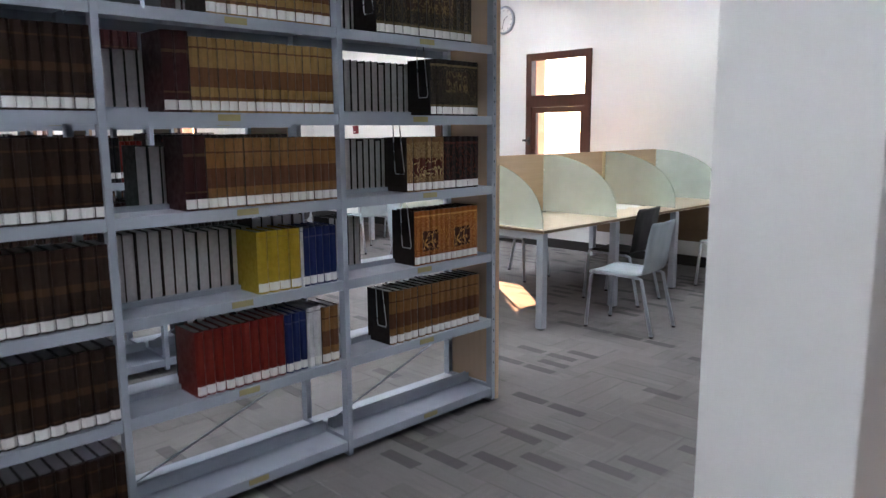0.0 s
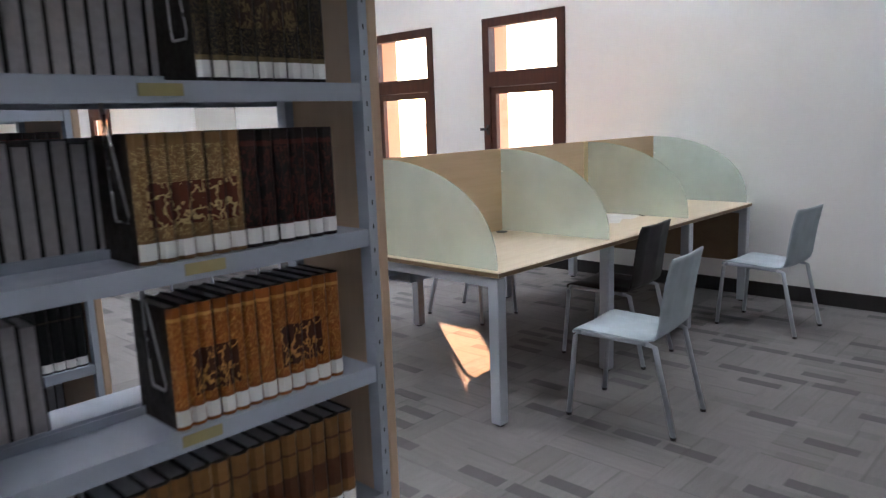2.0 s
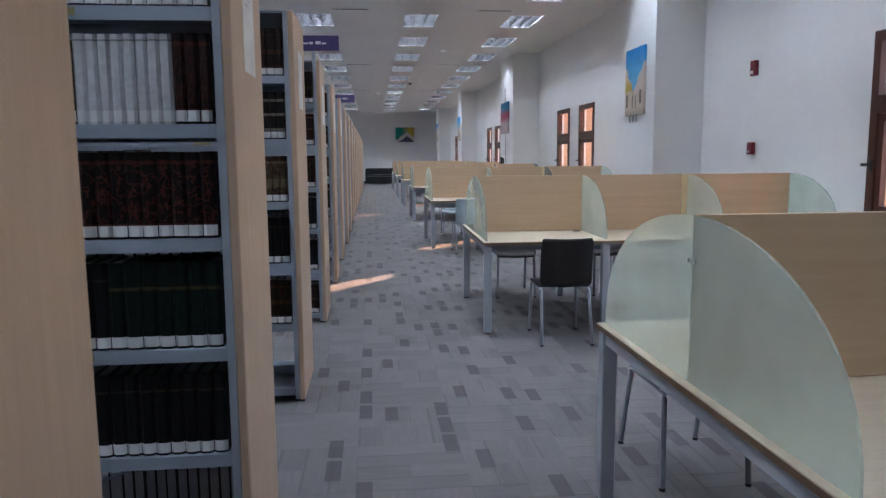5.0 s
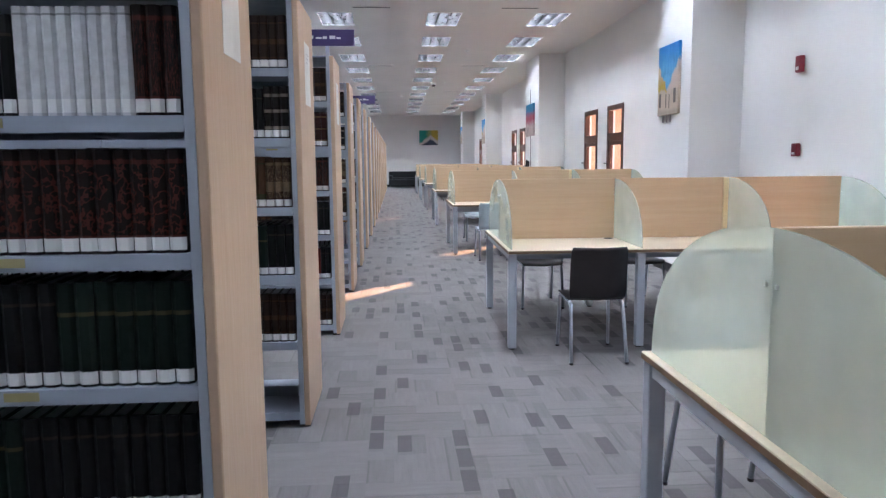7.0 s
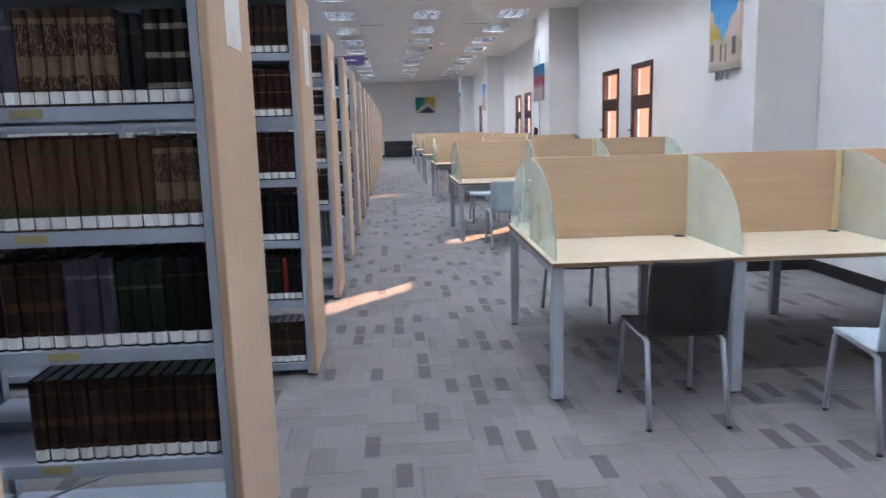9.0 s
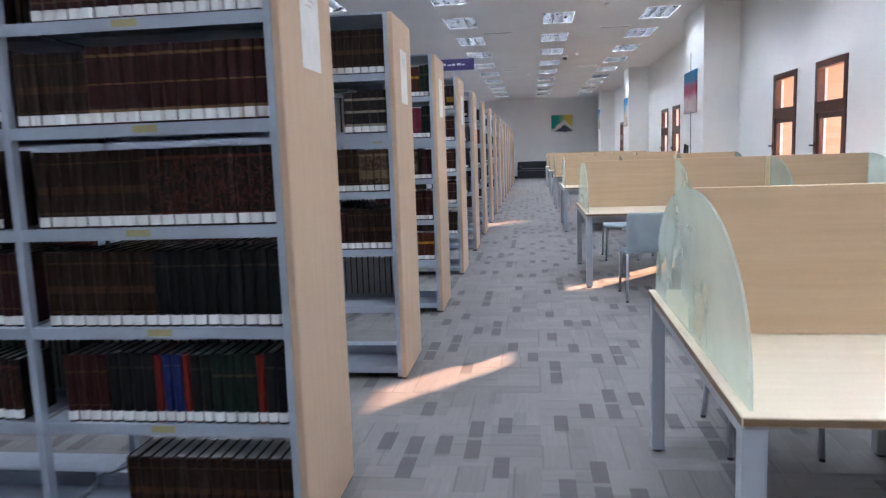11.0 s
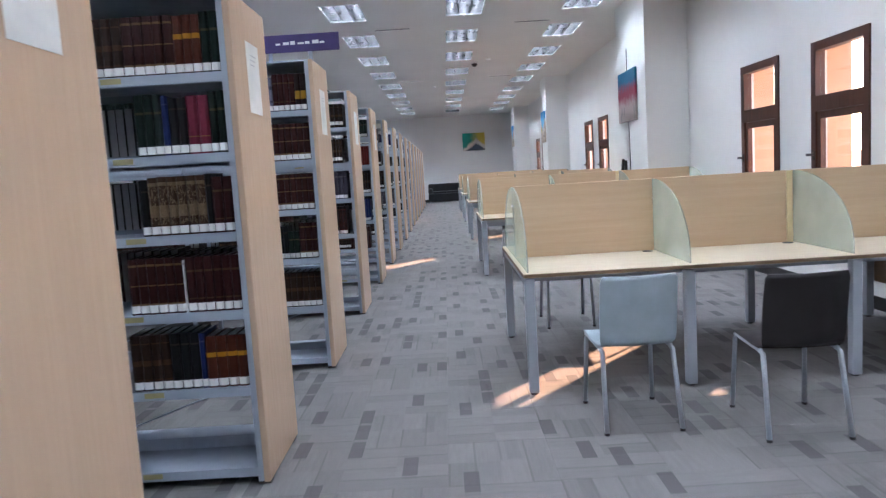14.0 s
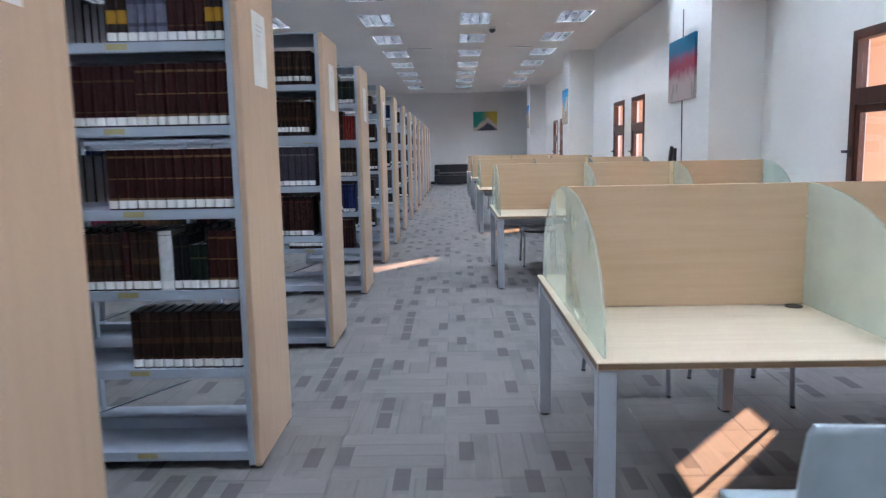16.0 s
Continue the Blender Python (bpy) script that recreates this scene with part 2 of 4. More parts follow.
M = {
    "wall": plaster("white_wall_paint", (0.80, 0.80, 0.79)),
    "ceiling": plaster("ceiling_board", (0.74, 0.71, 0.68), 0.3),
    "stone": plaster("sandstone_render", (0.62, 0.42, 0.26), 1.0),
    "carpet": carpet(),
    "base": plain("black_vinyl_skirting", (0.02, 0.018, 0.018), 0.4),
    "panel": wood("beech_laminate", (0.56, 0.405, 0.275), (0.515, 0.365, 0.242), "z", 0.5),
    "top": wood("maple_laminate", (0.66, 0.57, 0.43), (0.60, 0.505, 0.37), "y", 0.38),
    "spine": wood("maple_laminate_screen", (0.60, 0.445, 0.285), (0.54, 0.385, 0.235), "y", 0.45),
    # paler and yellower than the screens: sunlight on their edge, put into the colour
    "strip": wood("sunlit_toned_maple_strip", (0.74, 0.63, 0.38), (0.68, 0.56, 0.32), "z", 0.4),
    "edge": plain("brown_edge_band", (0.20, 0.13, 0.07), 0.5),
    "steel": painted_metal("grey_shelf_enamel", (0.35, 0.39, 0.46), 0.40),
    "leg": painted_metal("silver_leg_enamel", (0.40, 0.43, 0.48), 0.38),
    "frame": wood("dark_stained_wood", (0.085, 0.03, 0.018), (0.05, 0.018, 0.012), "z", 0.4),
    "glass": glass(), "frosted": frosted(),
    "grey_plastic": plain("pale_grey_plastic", (0.44, 0.52, 0.57), 0.35),
    "black_plastic": plain("black_plastic", (0.018, 0.014, 0.015), 0.45),
    "chrome": painted_metal("satin_chrome", (0.50, 0.50, 0.51), 0.28, 0.85),
    "paper": plain("white_paper", (0.78, 0.78, 0.76), 0.8),
    "yellow_tab": plain("yellow_label_holder", (0.36, 0.32, 0.15), 0.6),
    "ink": plain("grey_print", (0.25, 0.25, 0.27), 0.8),
    "faint": plain("faint_print", (0.52, 0.52, 0.54), 0.8),
    "purple": plain("purple_sign_board", (0.055, 0.035, 0.14), 0.5),
    "white": plain("white_enamel", (0.75, 0.75, 0.74), 0.4),
    "tube_off": plain("unlit_tube", (0.7, 0.7, 0.7), 0.3),
    "tube": glow("fluorescent_tube", (1.0, 0.97, 0.93), LAMP_POWER),
    "louvre": painted_metal("lamp_louvre", (0.055, 0.055, 0.058), 0.3, 0.7),
    "reflector": painted_metal("lamp_reflector", (0.28, 0.28, 0.28), 0.35, 0.3),
    "teal": plain("teal_print", (0.10, 0.28, 0.27), 0.6),
    "red": plain("red_alarm_plastic", (0.17, 0.012, 0.025), 0.4),
    "leather": plain("black_sofa_leather", (0.02, 0.022, 0.026), 0.5),
    "pages": plain("grey_page_block", (0.56, 0.54, 0.54), 0.9, scale=60),
    "dark_metal": painted_metal("dark_wire", (0.06, 0.06, 0.065), 0.35, 0.6),
    "vent": plain("dark_slot", (0.03, 0.03, 0.03), 0.7),
    "ground": plaster("dry_ground", (0.42, 0.34, 0.25), 1.0),
}
GOLD = (0.50, 0.34, 0.13)
COVERS = {
    "black_ornate": book_cover("black_gold_ornate_cover", (0.020, 0.013, 0.010), (0.42, 0.31, 0.14), ((0.17, 0.03), (0.9, 0.02)), (0.28, 0.78, 0.42, 0.80), (0.035, 0.018, 0.010), 26),
    "tan_title": book_cover("tan_leather_cover", (0.34, 0.20, 0.085), (0.75, 0.58, 0.28), ((0.13, 0.012),), (0.10, 0.92, 0.28, 0.62), (0.075, 0.016, 0.008), 9, board=(0.014, 0.009, 0.007), deep=0.6),
    "black_red": book_cover("black_cover_red_tooling", (0.022, 0.011, 0.010), (0.20, 0.055, 0.035), ((0.16, 0.02), (0.88, 0.02)), None, None, 30),
    "amber": book_cover("amber_leather_cover", (0.46, 0.15, 0.028), (0.85, 0.45, 0.14), ((0.13, 0.02), (0.90, 0.015)), (0.22, 0.72, 0.25, 0.62), (0.045, 0.012, 0.006), 12, board=(0.014, 0.009, 0.007), deep=0.6),
    "tan_band": book_cover("tan_leather_banded_cover", (0.47, 0.30, 0.11), (0.11, 0.024, 0.012), ((0.47, 0.13), (0.19, 0.02), (0.86, 0.012)), board=(0.014, 0.009, 0.007), deep=0.6),
    "brown_band": book_cover("brown_leather_banded_cover", (0.34, 0.175, 0.06), (0.075, 0.016, 0.010), ((0.44, 0.14), (0.15, 0.02), (0.8, 0.012)), board=(0.014, 0.009, 0.007), deep=0.6),
    "dark_brown": book_cover("dark_brown_cover", (0.050, 0.022, 0.013), (0.15, 0.075, 0.028), ((0.2, 0.012), (0.85, 0.012), (0.5, 0.05))),
    "black": book_cover("black_cloth_cover", (0.013, 0.013, 0.015), (0.10, 0.08, 0.05), ((0.80, 0.015),)),
    "maroon": book_cover("maroon_cloth_cover", (0.075, 0.012, 0.014), (0.20, 0.12, 0.05), ((0.75, 0.02), (0.25, 0.012))),
    "green": book_cover("dark_green_cloth_cover", (0.012, 0.032, 0.022), (0.20, 0.16, 0.07), ((0.7, 0.02),)),
    "red": book_cover("red_cloth_cover", (0.25, 0.022, 0.012), (0.17, 0.012, 0.01), ((0.9, 0.01),), deep=0.6),
    "blue": book_cover("blue_cloth_cover", (0.015, 0.03, 0.15), (0.10, 0.10, 0.20), ((0.85, 0.012),), deep=0.6),
    "yellow": book_cover("yellow_cover", (0.62, 0.43, 0.03), (0.45, 0.30, 0.05), ((0.9, 0.01),), deep=0.6),
    "white": book_cover("white_cover", (1.5, 1.52, 1.55), (0.30, 0.30, 0.31), ((0.93, 0.01),), None, None, 0.0, deep=0.45),
    "violet": book_cover("grey_violet_cover", (0.10, 0.085, 0.12), (0.25, 0.22, 0.22), ((0.8, 0.02),), deep=0.5),
    "banded": book_cover("black_cover_pale_bands", (0.022, 0.014, 0.012), (0.62, 0.52, 0.42), ((0.20, 0.03), (0.52, 0.03), (0.82, 0.03))),
    "brown_tan": book_cover("brown_cover_tan_tooling", (0.085, 0.042, 0.022), (0.30, 0.22, 0.13), ((0.42, 0.10), (0.88, 0.03)), None, None, 22, deep=0.5),
    "brown_green": book_cover("brown_cover_green_band", (0.15, 0.075, 0.034), (0.045, 0.075, 0.025), ((0.20, 0.07), (0.86, 0.012)), deep=0.5),
    "maroon_gold": book_cover("maroon_cover_gilt_bands", (0.075, 0.014, 0.013), (0.42, 0.27, 0.11), ((0.16, 0.04), (0.52, 0.012), (0.88, 0.02))),
    "yellow_band": book_cover("russet_cover_yellow_band", (0.16, 0.035, 0.016), (1.1, 0.55, 0.03), ((0.64, 0.045),)),
    "yellow_block": book_cover("dark_cover_yellow_block", (0.035, 0.014, 0.014), (1.0, 0.55, 0.04), ((0.42, 0.11),)),
    "lilac": book_cover("pale_lilac_cover", (0.40, 0.40, 0.56), (0.08, 0.08, 0.14), ((0.3, 0.03), (0.7, 0.05))),
    "pink": book_cover("pink_cover", (0.42, 0.06, 0.12), (0.5, 0.3, 0.1), ((0.3, 0.01),)),
}


# ---------------------------------------------------------------- mesh helpers
def box(bm, a, b, mat=0):
    (x0, y0, z0), (x1, y1, z1) = a, b
    v = [bm.verts.new((x, y, z)) for z in (z0, z1) for y in (y0, y1) for x in (x0, x1)]
    for q in ((0, 2, 3, 1), (4, 5, 7, 6), (0, 1, 5, 4), (2, 6, 7, 3), (0, 4, 6, 2), (1, 3, 7, 5)):
        bm.faces.new([v[i] for i in q]).material_index = mat
    return v


def rounded(a, b, r=0.003, segments=2):
    bm = bmesh.new()
    box(bm, a, b)
    bmesh.ops.bevel(bm, geom=bm.edges[:], offset=r, segments=segments, affect="EDGES", profile=0.5)
    return bm


def boxes(*pairs):
    bm = bmesh.new()
    for a, b in pairs:
        box(bm, a, b)
    return bm


def tube(points, radius, sides=10):
    """A round bar through the points, with mitred turns and closed ends."""
    bm = bmesh.new()
    pts = [Vector(p) for p in points]
    rings = []
    up = Vector((0.31, 0.17, 0.93)).normalized()
    for i, p in enumerate(pts):
        d = (pts[min(i + 1, len(pts) - 1)] - pts[max(i - 1, 0)]).normalized()
        s = d.cross(up).normalized()
        t = s.cross(d)
        rings.append([bm.verts.new(p + radius * (math.cos(k * math.tau / sides) * s + math.sin(k * math.tau / sides) * t)) for k in range(sides)])
    for a, b in zip(rings, rings[1:]):
        for k in range(sides):
            bm.faces.new((a[k], a[(k + 1) % sides], b[(k + 1) % sides], b[k])).smooth = True
    bm.faces.new(rings[0][::-1]), bm.faces.new(rings[-1])
    return bm


def disc(centre, radius, depth, axis="y", sides=28):
    bm = bmesh.new()
    m = Matrix.Translation(centre) @ (Matrix.Rotation(radians(90), 4, "X") if axis == "y" else Matrix.Identity(4))
    bmesh.ops.create_cone(bm, cap_ends=True, segments=sides, radius1=radius, radius2=radius, depth=depth, matrix=m)
    return bm


def mesh_of(name, bm, materials):
    me = bpy.data.meshes.new(name)
    bmesh.ops.recalc_face_normals(bm, faces=bm.faces[:])
    bm.to_mesh(me)
    bm.free()
    for m in materials if isinstance(materials, (list, tuple)) else [materials]:
        me.materials.append(m)
    return me


def part(name, bm, material, parent, label=""):
    """Links a bmesh as one mesh object under a thing or a part."""
    ob = new(name, bm if isinstance(bm, bpy.types.Mesh) else mesh_of(name, bm, material))
    ob.parent = parent
    return tagged(ob, label)


def thing(name, m, label, category, group="", kind=""):
    ob = new(name)
    ob.empty_display_size = 0.1
    ob.matrix_world = m
    return tagged(ob, label, category, group, kind)


def solid(name, bm, material, label, category, kind="structure"):
    return tagged(new(name, mesh_of(name, bm, material)), label, category, "", kind)


# ---------------------------------------------------------------- the shell of the hall
floor = solid("floor", boxes(((END_X - 0.3, SIDE_Y - 0.3, -0.15), (BACK_X + 0.3, WALL_Y + 0.1, -0.008))), M["carpet"], "grey beige carpet tiles with scattered dark rectangles", "floor")
LAMP_ROWS = [-1.6, 0.6, 2.66, 4.52, 6.38]
LAMP_X = [1.8 - 2.4 * i for i in range(18)]
NO_LAMP = (LAMP_X[1], LAMP_ROWS[2])      # the square column stands there
bm = bmesh.new()
strips = [SIDE_Y - 0.3] + [y + s for y in LAMP_ROWS for s in (-0.3, 0.3)] + [WALL_Y + 0.6]
for k, (ya, yb) in enumerate(zip(strips, strips[1:])):
    cuts = [BACK_X + 0.3] + ([x + s for x in LAMP_X if (x, LAMP_ROWS[k // 2]) != NO_LAMP for s in (0.6, -0.6)] if k % 2 else []) + [END_X - 0.3]
    for xa, xb in list(zip(cuts, cuts[1:]))[::2]:
        box(bm, (xb, ya, CEILING), (xa, yb, CEILING + 0.02))
solid("ceiling", bm, M["ceiling"], "plain off-white suspended ceiling", "ceiling")
solid("roof_slab", boxes(((END_X - 0.3, SIDE_Y - 0.3, CEILING + 0.18), (BACK_X + 0.3, WALL_Y + 0.6, CEILING + 0.4))), M["ceiling"], "concrete slab above the suspended ceiling", "ceiling")
bm = bmesh.new()
outer = bmesh.new()
OUT0, OUT1 = WALL_Y + 0.14, WALL_Y + 0.38
edges = sorted([BACK_X + 0.3, END_X - 0.3] + [x + s * WINDOW_W / 2 for x in WINDOW_X for s in (-1, 1)])
for k, (x0, x1) in enumerate(zip(edges, edges[1:])):
    if k % 2 == 0:
        box(bm, (x0, WALL_Y, 0), (x1, OUT0, CEILING))
        box(outer, (x0, OUT0 + 0.001, -0.4), (x1, OUT1, CEILING + 0.8))
    else:
        box(bm, (x0, WALL_Y, 0), (x1, OUT0, SILL)), box(bm, (x0, WALL_Y, HEAD), (x1, OUT0, CEILING))
        box(outer, (x0, OUT0 + 0.001, -0.4), (x1, OUT1, SILL - 0.03)), box(outer, (x0, OUT0 + 0.001, HEAD + 0.05), (x1, OUT1, CEILING + 0.8))
solid("wall_north", bm, M["wall"], "white painted plaster wall with tall narrow windows", "wall")
solid("wall_outer", outer, M["stone"], "sandy rendered outside wall with deep window reveals", "wall")
solid("wall_west", boxes(((END_X - 0.25, SIDE_Y - 0.3, 0), (END_X, WALL_Y, CEILING))), M["wall"], "white painted end wall of the hall", "wall")
solid("wall_east", boxes(((BACK_X, SIDE_Y - 0.3, 0), (BACK_X + 0.25, WALL_Y, CEILING))), M["wall"], "white painted wall behind the entrance", "wall")
solid("wall_south", boxes(((END_X, SIDE_Y - 0.25, 0), (BACK_X, SIDE_Y, CEILING))), M["wall"], "white painted wall behind the book stacks", "wall")
for k, (x0, x1) in enumerate(COLUMNS):
    solid("pillar_%d" % (k + 1), boxes(((x0, 7.05, 0), (x1, WALL_Y - 0.003, CEILING))), M["wall"], "white plastered pilaster standing out from the window wall", "pillar")
solid("pillar_5", rounded((-0.748, 2.83, 0), (-0.215, 3.33, CEILING), 0.006), M["wall"], "white square column beside the first book stack", "pillar")
solid("baseboard", boxes(((END_X, WALL_Y - 0.014, 0.003), (BACK_X, WALL_Y - 0.002, 0.115)), ((END_X, SIDE_Y, 0.003), (END_X + 0.012, WALL_Y - 0.02, 0.115))), M["base"], "black skirting along the white wall", "baseboard")
bm = bmesh.new()
for x0, x1 in COLUMNS:
    box(bm, (x0 - 0.012, 7.038, 0.003), (x1 + 0.012, WALL_Y - 0.016, 0.115))
solid("trim", bm, M["base"], "black skirting round the pilasters", "baseboard")
solid("ground", boxes(((-400, OUT1 + 0.01, -0.9), (400, 500, -0.6))), M["ground"], "pale dry ground outside the windows", "ground")


def window(k, x):
    w, z0, z1, y = WINDOW_W / 2, SILL, HEAD, WALL_Y
    t = thing("window_%d" % k, pose(x, y, z0), "dark brown wooden window with transom light and lower sash", "window", "", "structure")
    h = z1 - z0
    f0, f1 = -0.018, 0.075
    bm = boxes(((-w, f0, 0), (-w + 0.085, f1, h)), ((w - 0.085, f0, 0), (w, f1, h)), ((-w + 0.085, f0, h - 0.085), (w - 0.085, f1, h)), ((-w + 0.085, f0, 0), (w - 0.085, f1, 0.07)), ((-w + 0.085, f0, 0.885), (w - 0.085, f1, 1.03)))
    part("window_frame", bm, M["frame"], t)
    a = w - 0.087
    s = part("sash", boxes(((-a, 0.0, 0.073), (-a + 0.062, 0.05, 0.882)), ((a - 0.062, 0.0, 0.073), (a, 0.05, 0.882)), ((-a + 0.062, 0.0, 0.815), (a - 0.062, 0.05, 0.882)), ((-a + 0.062, 0.0, 0.073), (a - 0.062, 0.05, 0.14))), M["frame"], t)
    hb = boxes(((-w + 0.045, -0.035, 0.42), (-w + 0.075, -0.019, 0.52)), ((-w + 0.045, -0.06, 0.465), (-w + 0.075, -0.0352, 0.485)), ((-w - 0.012, -0.066, 0.462), (-w + 0.075, -0.0602, 0.488)))
    part("handle", hb, M["dark_metal"], s, "black lever handle")
    for nm, (p, q) in {"upper": ((-a, 0.03, 1.032), (a, 0.036, h - 0.087)), "lower": ((-a + 0.064, 0.02, 0.142), (a - 0.064, 0.026, 0.813))}.items():
        g = part("pane", boxes((p, q)), M["glass"], t)
        g.visible_shadow = False
    part("window_sill", rounded((-w + 0.004, 0.08, -0.025), (w - 0.004, 0.42, -0.002), 0.004, 1), M["stone"], t, "sandy stone outer sill")


for k, x in enumerate(WINDOW_X):
    window(k + 1, x)


# ---------------------------------------------------------------- ceiling lamps
def ceiling_light(tube_mat, label):
    t = thing("ceiling_light", pose(0, 0, CEILING), label, "ceiling light", "ceiling lights in rows")
    part("frame", boxes(((-0.61, -0.31, -0.006), (0.61, -0.288, -0.001)), ((-0.61, 0.288, -0.006), (0.61, 0.31, -0.001)), ((-0.61, -0.288, -0.006), (-0.588, 0.288, -0.001)), ((0.588, -0.288, -0.006), (0.61, 0.288, -0.001))), M["white"], t)
    part("housing", boxes(((-0.6, -0.3, 0.11), (0.6, 0.3, 0.12)), ((-0.598, -0.298, 0.0), (-0.59, 0.298, 0.109)), ((0.59, -0.298, 0.0), (0.598, 0.298, 0.109)), ((-0.589, -0.298, 0.0), (0.589, -0.29, 0.109)), ((-0.589, 0.29, 0.0), (0.589, 0.298, 0.109))), M["reflector"], t)
    for y in (-0.19, 0.0, 0.19):
        part("tube", tube([(-0.57, y, 0.075), (0.57, y, 0.075)], 0.014, 6), M[tube_mat], t)
    for y in (-0.095, 0.095):
        part("louvre", boxes(((-0.588, y - 0.004, 0.0), (0.588, y + 0.004, 0.055))), M["louvre"], t)
    for k in range(9):
        x = -0.52 + 0.13 * k
        part("louvre", boxes(((x - 0.002, -0.289, 0.004), (x + 0.002, 0.289, 0.055))), M["louvre"], t)
    return t


# most lamps at the entrance and those over the near side of the first table are switched off
OFF = [(LAMP_X[0], y) for y in LAMP_ROWS if y != LAMP_ROWS[1]] + [(LAMP_X[1], LAMP_ROWS[3]), (LAMP_X[2], LAMP_ROWS[3])]
ON = [(x, y) for y in LAMP_ROWS for x in LAMP_X if (x, y) not in OFF and (x, y) != NO_LAMP]
for tube_mat, label, spots in (("tube", "recessed louvred fluorescent ceiling light, lit", ON), ("tube_off", "recessed louvred fluorescent ceiling light, switched off", OFF)):
    lamp = ceiling_light(tube_mat, label)
    for x, y in spots[1:]:
        copy_thing(lamp, pose(x, y, CEILING))
    lamp.matrix_world = pose(*spots[0], CEILING)


# ---------------------------------------------------------------- carrel tables
def quarter_glass(side, inner):
    """A frosted screen from the middle of the table down to its edge, with a bowed outline."""
    bm = bmesh.new()
    w, h, t = TABLE_D / 2 - 0.03, 0.50, 0.004
    outline = [(inner, 0.0)] + [(inner + (w - inner) * math.sin(a), h * (math.cos(a) ** 0.85 if a < 1.57 else 0)) for a in [k * math.pi / 2 / 18 for k in range(19)]]
    front = [bm.verts.new((side * x, -t, z + 0.003)) for x, z in outline]
    back = [bm.verts.new((side * x, t, z + 0.003)) for x, z in outline]
    bm.faces.new(front), bm.faces.new(back[::-1])
    n = len(outline)
    for i in range(n):
        bm.faces.new((front[i], front[(i + 1) % n], back[(i + 1) % n], back[i]))
    return bm


def carrel_table():
    t = thing("study_carrel_table", pose(0, 0, 0), "double maple carrel table with screen and frosted glass dividers", "table", "carrel tables along the windows")
    L, D, H = TABLE_Y1 - TABLE_Y0, TABLE_D, TABLE_H
    top = part("tabletop", rounded((-D / 2, 0, H - 0.026), (D / 2, L, H), 0.003), M["top"], t)
    part("edge_band", boxes(((-D / 2 - 0.0015, 0.004, H - 0.023), (-D / 2 + 0.0005, L - 0.004, H - 0.004)), ((D / 2 - 0.0005, 0.004, H - 0.023), (D / 2 + 0.0015, L - 0.004, H - 0.004)), ((-D / 2 + 0.004, -0.0015, H - 0.023), (D / 2 - 0.004, 0.0005, H - 0.004))), M["edge"], top, "brown edge banding")
    for ya, yb in ((0.036, 1.940), (1.984, L - 0.036)):
        part("screen", rounded((-0.0125, ya, H + 0.002), (0.0125, yb, H + 0.505), 0.002, 1), M["spine"], t)
    # screen edge at the joint, drawn as a strip with the sunlight in its colour
    part("joint_strip", rounded((-0.021, 1.942, H + 0.002), (0.021, 1.982, H + 0.503), 0.003, 1), M["strip"], t, "maple strip where two screens meet, its colour paled as if sunlit")
    for y in (0.03, 1.01, 1.99, L - 0.03):
        for s in (-1, 1):
            bm = quarter_glass(s, 0.0008 if y in (0.03, L - 0.03) else 0.0135)
            bmesh.ops.translate(bm, vec=(0, y, H), verts=bm.verts[:])
            g = part("divider", bm, M["frosted"], t, "bowed frosted glass divider")
            part("clip", boxes(((s * 0.024 - 0.005, y - 0.0085, H + 0.364), (s * 0.024 + 0.005, y + 0.0085, H + 0.374))), M["chrome"], g)
    for y in (0.035, 1.0, 2.0, L - 0.035):
        for x in (-D / 2 + 0.04, D / 2 - 0.04):
            leg = part("leg", rounded((x - 0.03, y - 0.03, 0.012), (x + 0.03, y + 0.03, H - 0.03), 0.004, 1), M["leg"], t)
            part("foot", disc((x, y, 0.006), 0.022, 0.012, "z", 10), M["black_plastic"], leg)
    for x in (-D / 2 + 0.30, D / 2 - 0.30):
        part("rail", boxes(((x - 0.02, 0.066, H - 0.075), (x + 0.02, L - 0.066, H - 0.028))), M["leg"], t)
    for y in (0.035, L - 0.035):
        part("rail", boxes(((-D / 2 + 0.071, y - 0.02, H - 0.075), (D / 2 - 0.071, y + 0.02, H - 0.028))), M["leg"], t)
    part("cable_tray", boxes(((-0.09, 0.12, H - 0.16), (0.09, L - 0.12, H - 0.15)), ((-0.094, 0.12, H - 0.16), (-0.09, L - 0.12, H - 0.09)), ((0.09, 0.12, H - 0.16), (0.094, L - 0.12, H - 0.09))), M["steel"], t)
    part("end_panel", boxes(((-D / 2 + 0.08, L - 0.012, 0.30), (D / 2 - 0.08, L - 0.006, H - 0.03))), M["edge"], t)
    for s in (-1, 1):
        for y in (0.95, 1.93, 2.90):
            part("grommet", disc((s * 0.055, y, H + 0.001), 0.035, 0.006, "z", 16), M["black_plastic"], t, "black cable grommet")
    return t


table = carrel_table()
for x in TABLE_X[1:]:
    second = x == TABLE_X[1]      # stands slightly askew
    copy_thing(table, pose(x - TABLE_D / 2, TABLE_Y0 - (0.016 if second else 0), 0, 0, 0, -1.1 if second else 0))
table.matrix_world = pose(TABLE_X[0] - TABLE_D / 2, TABLE_Y0, 0)


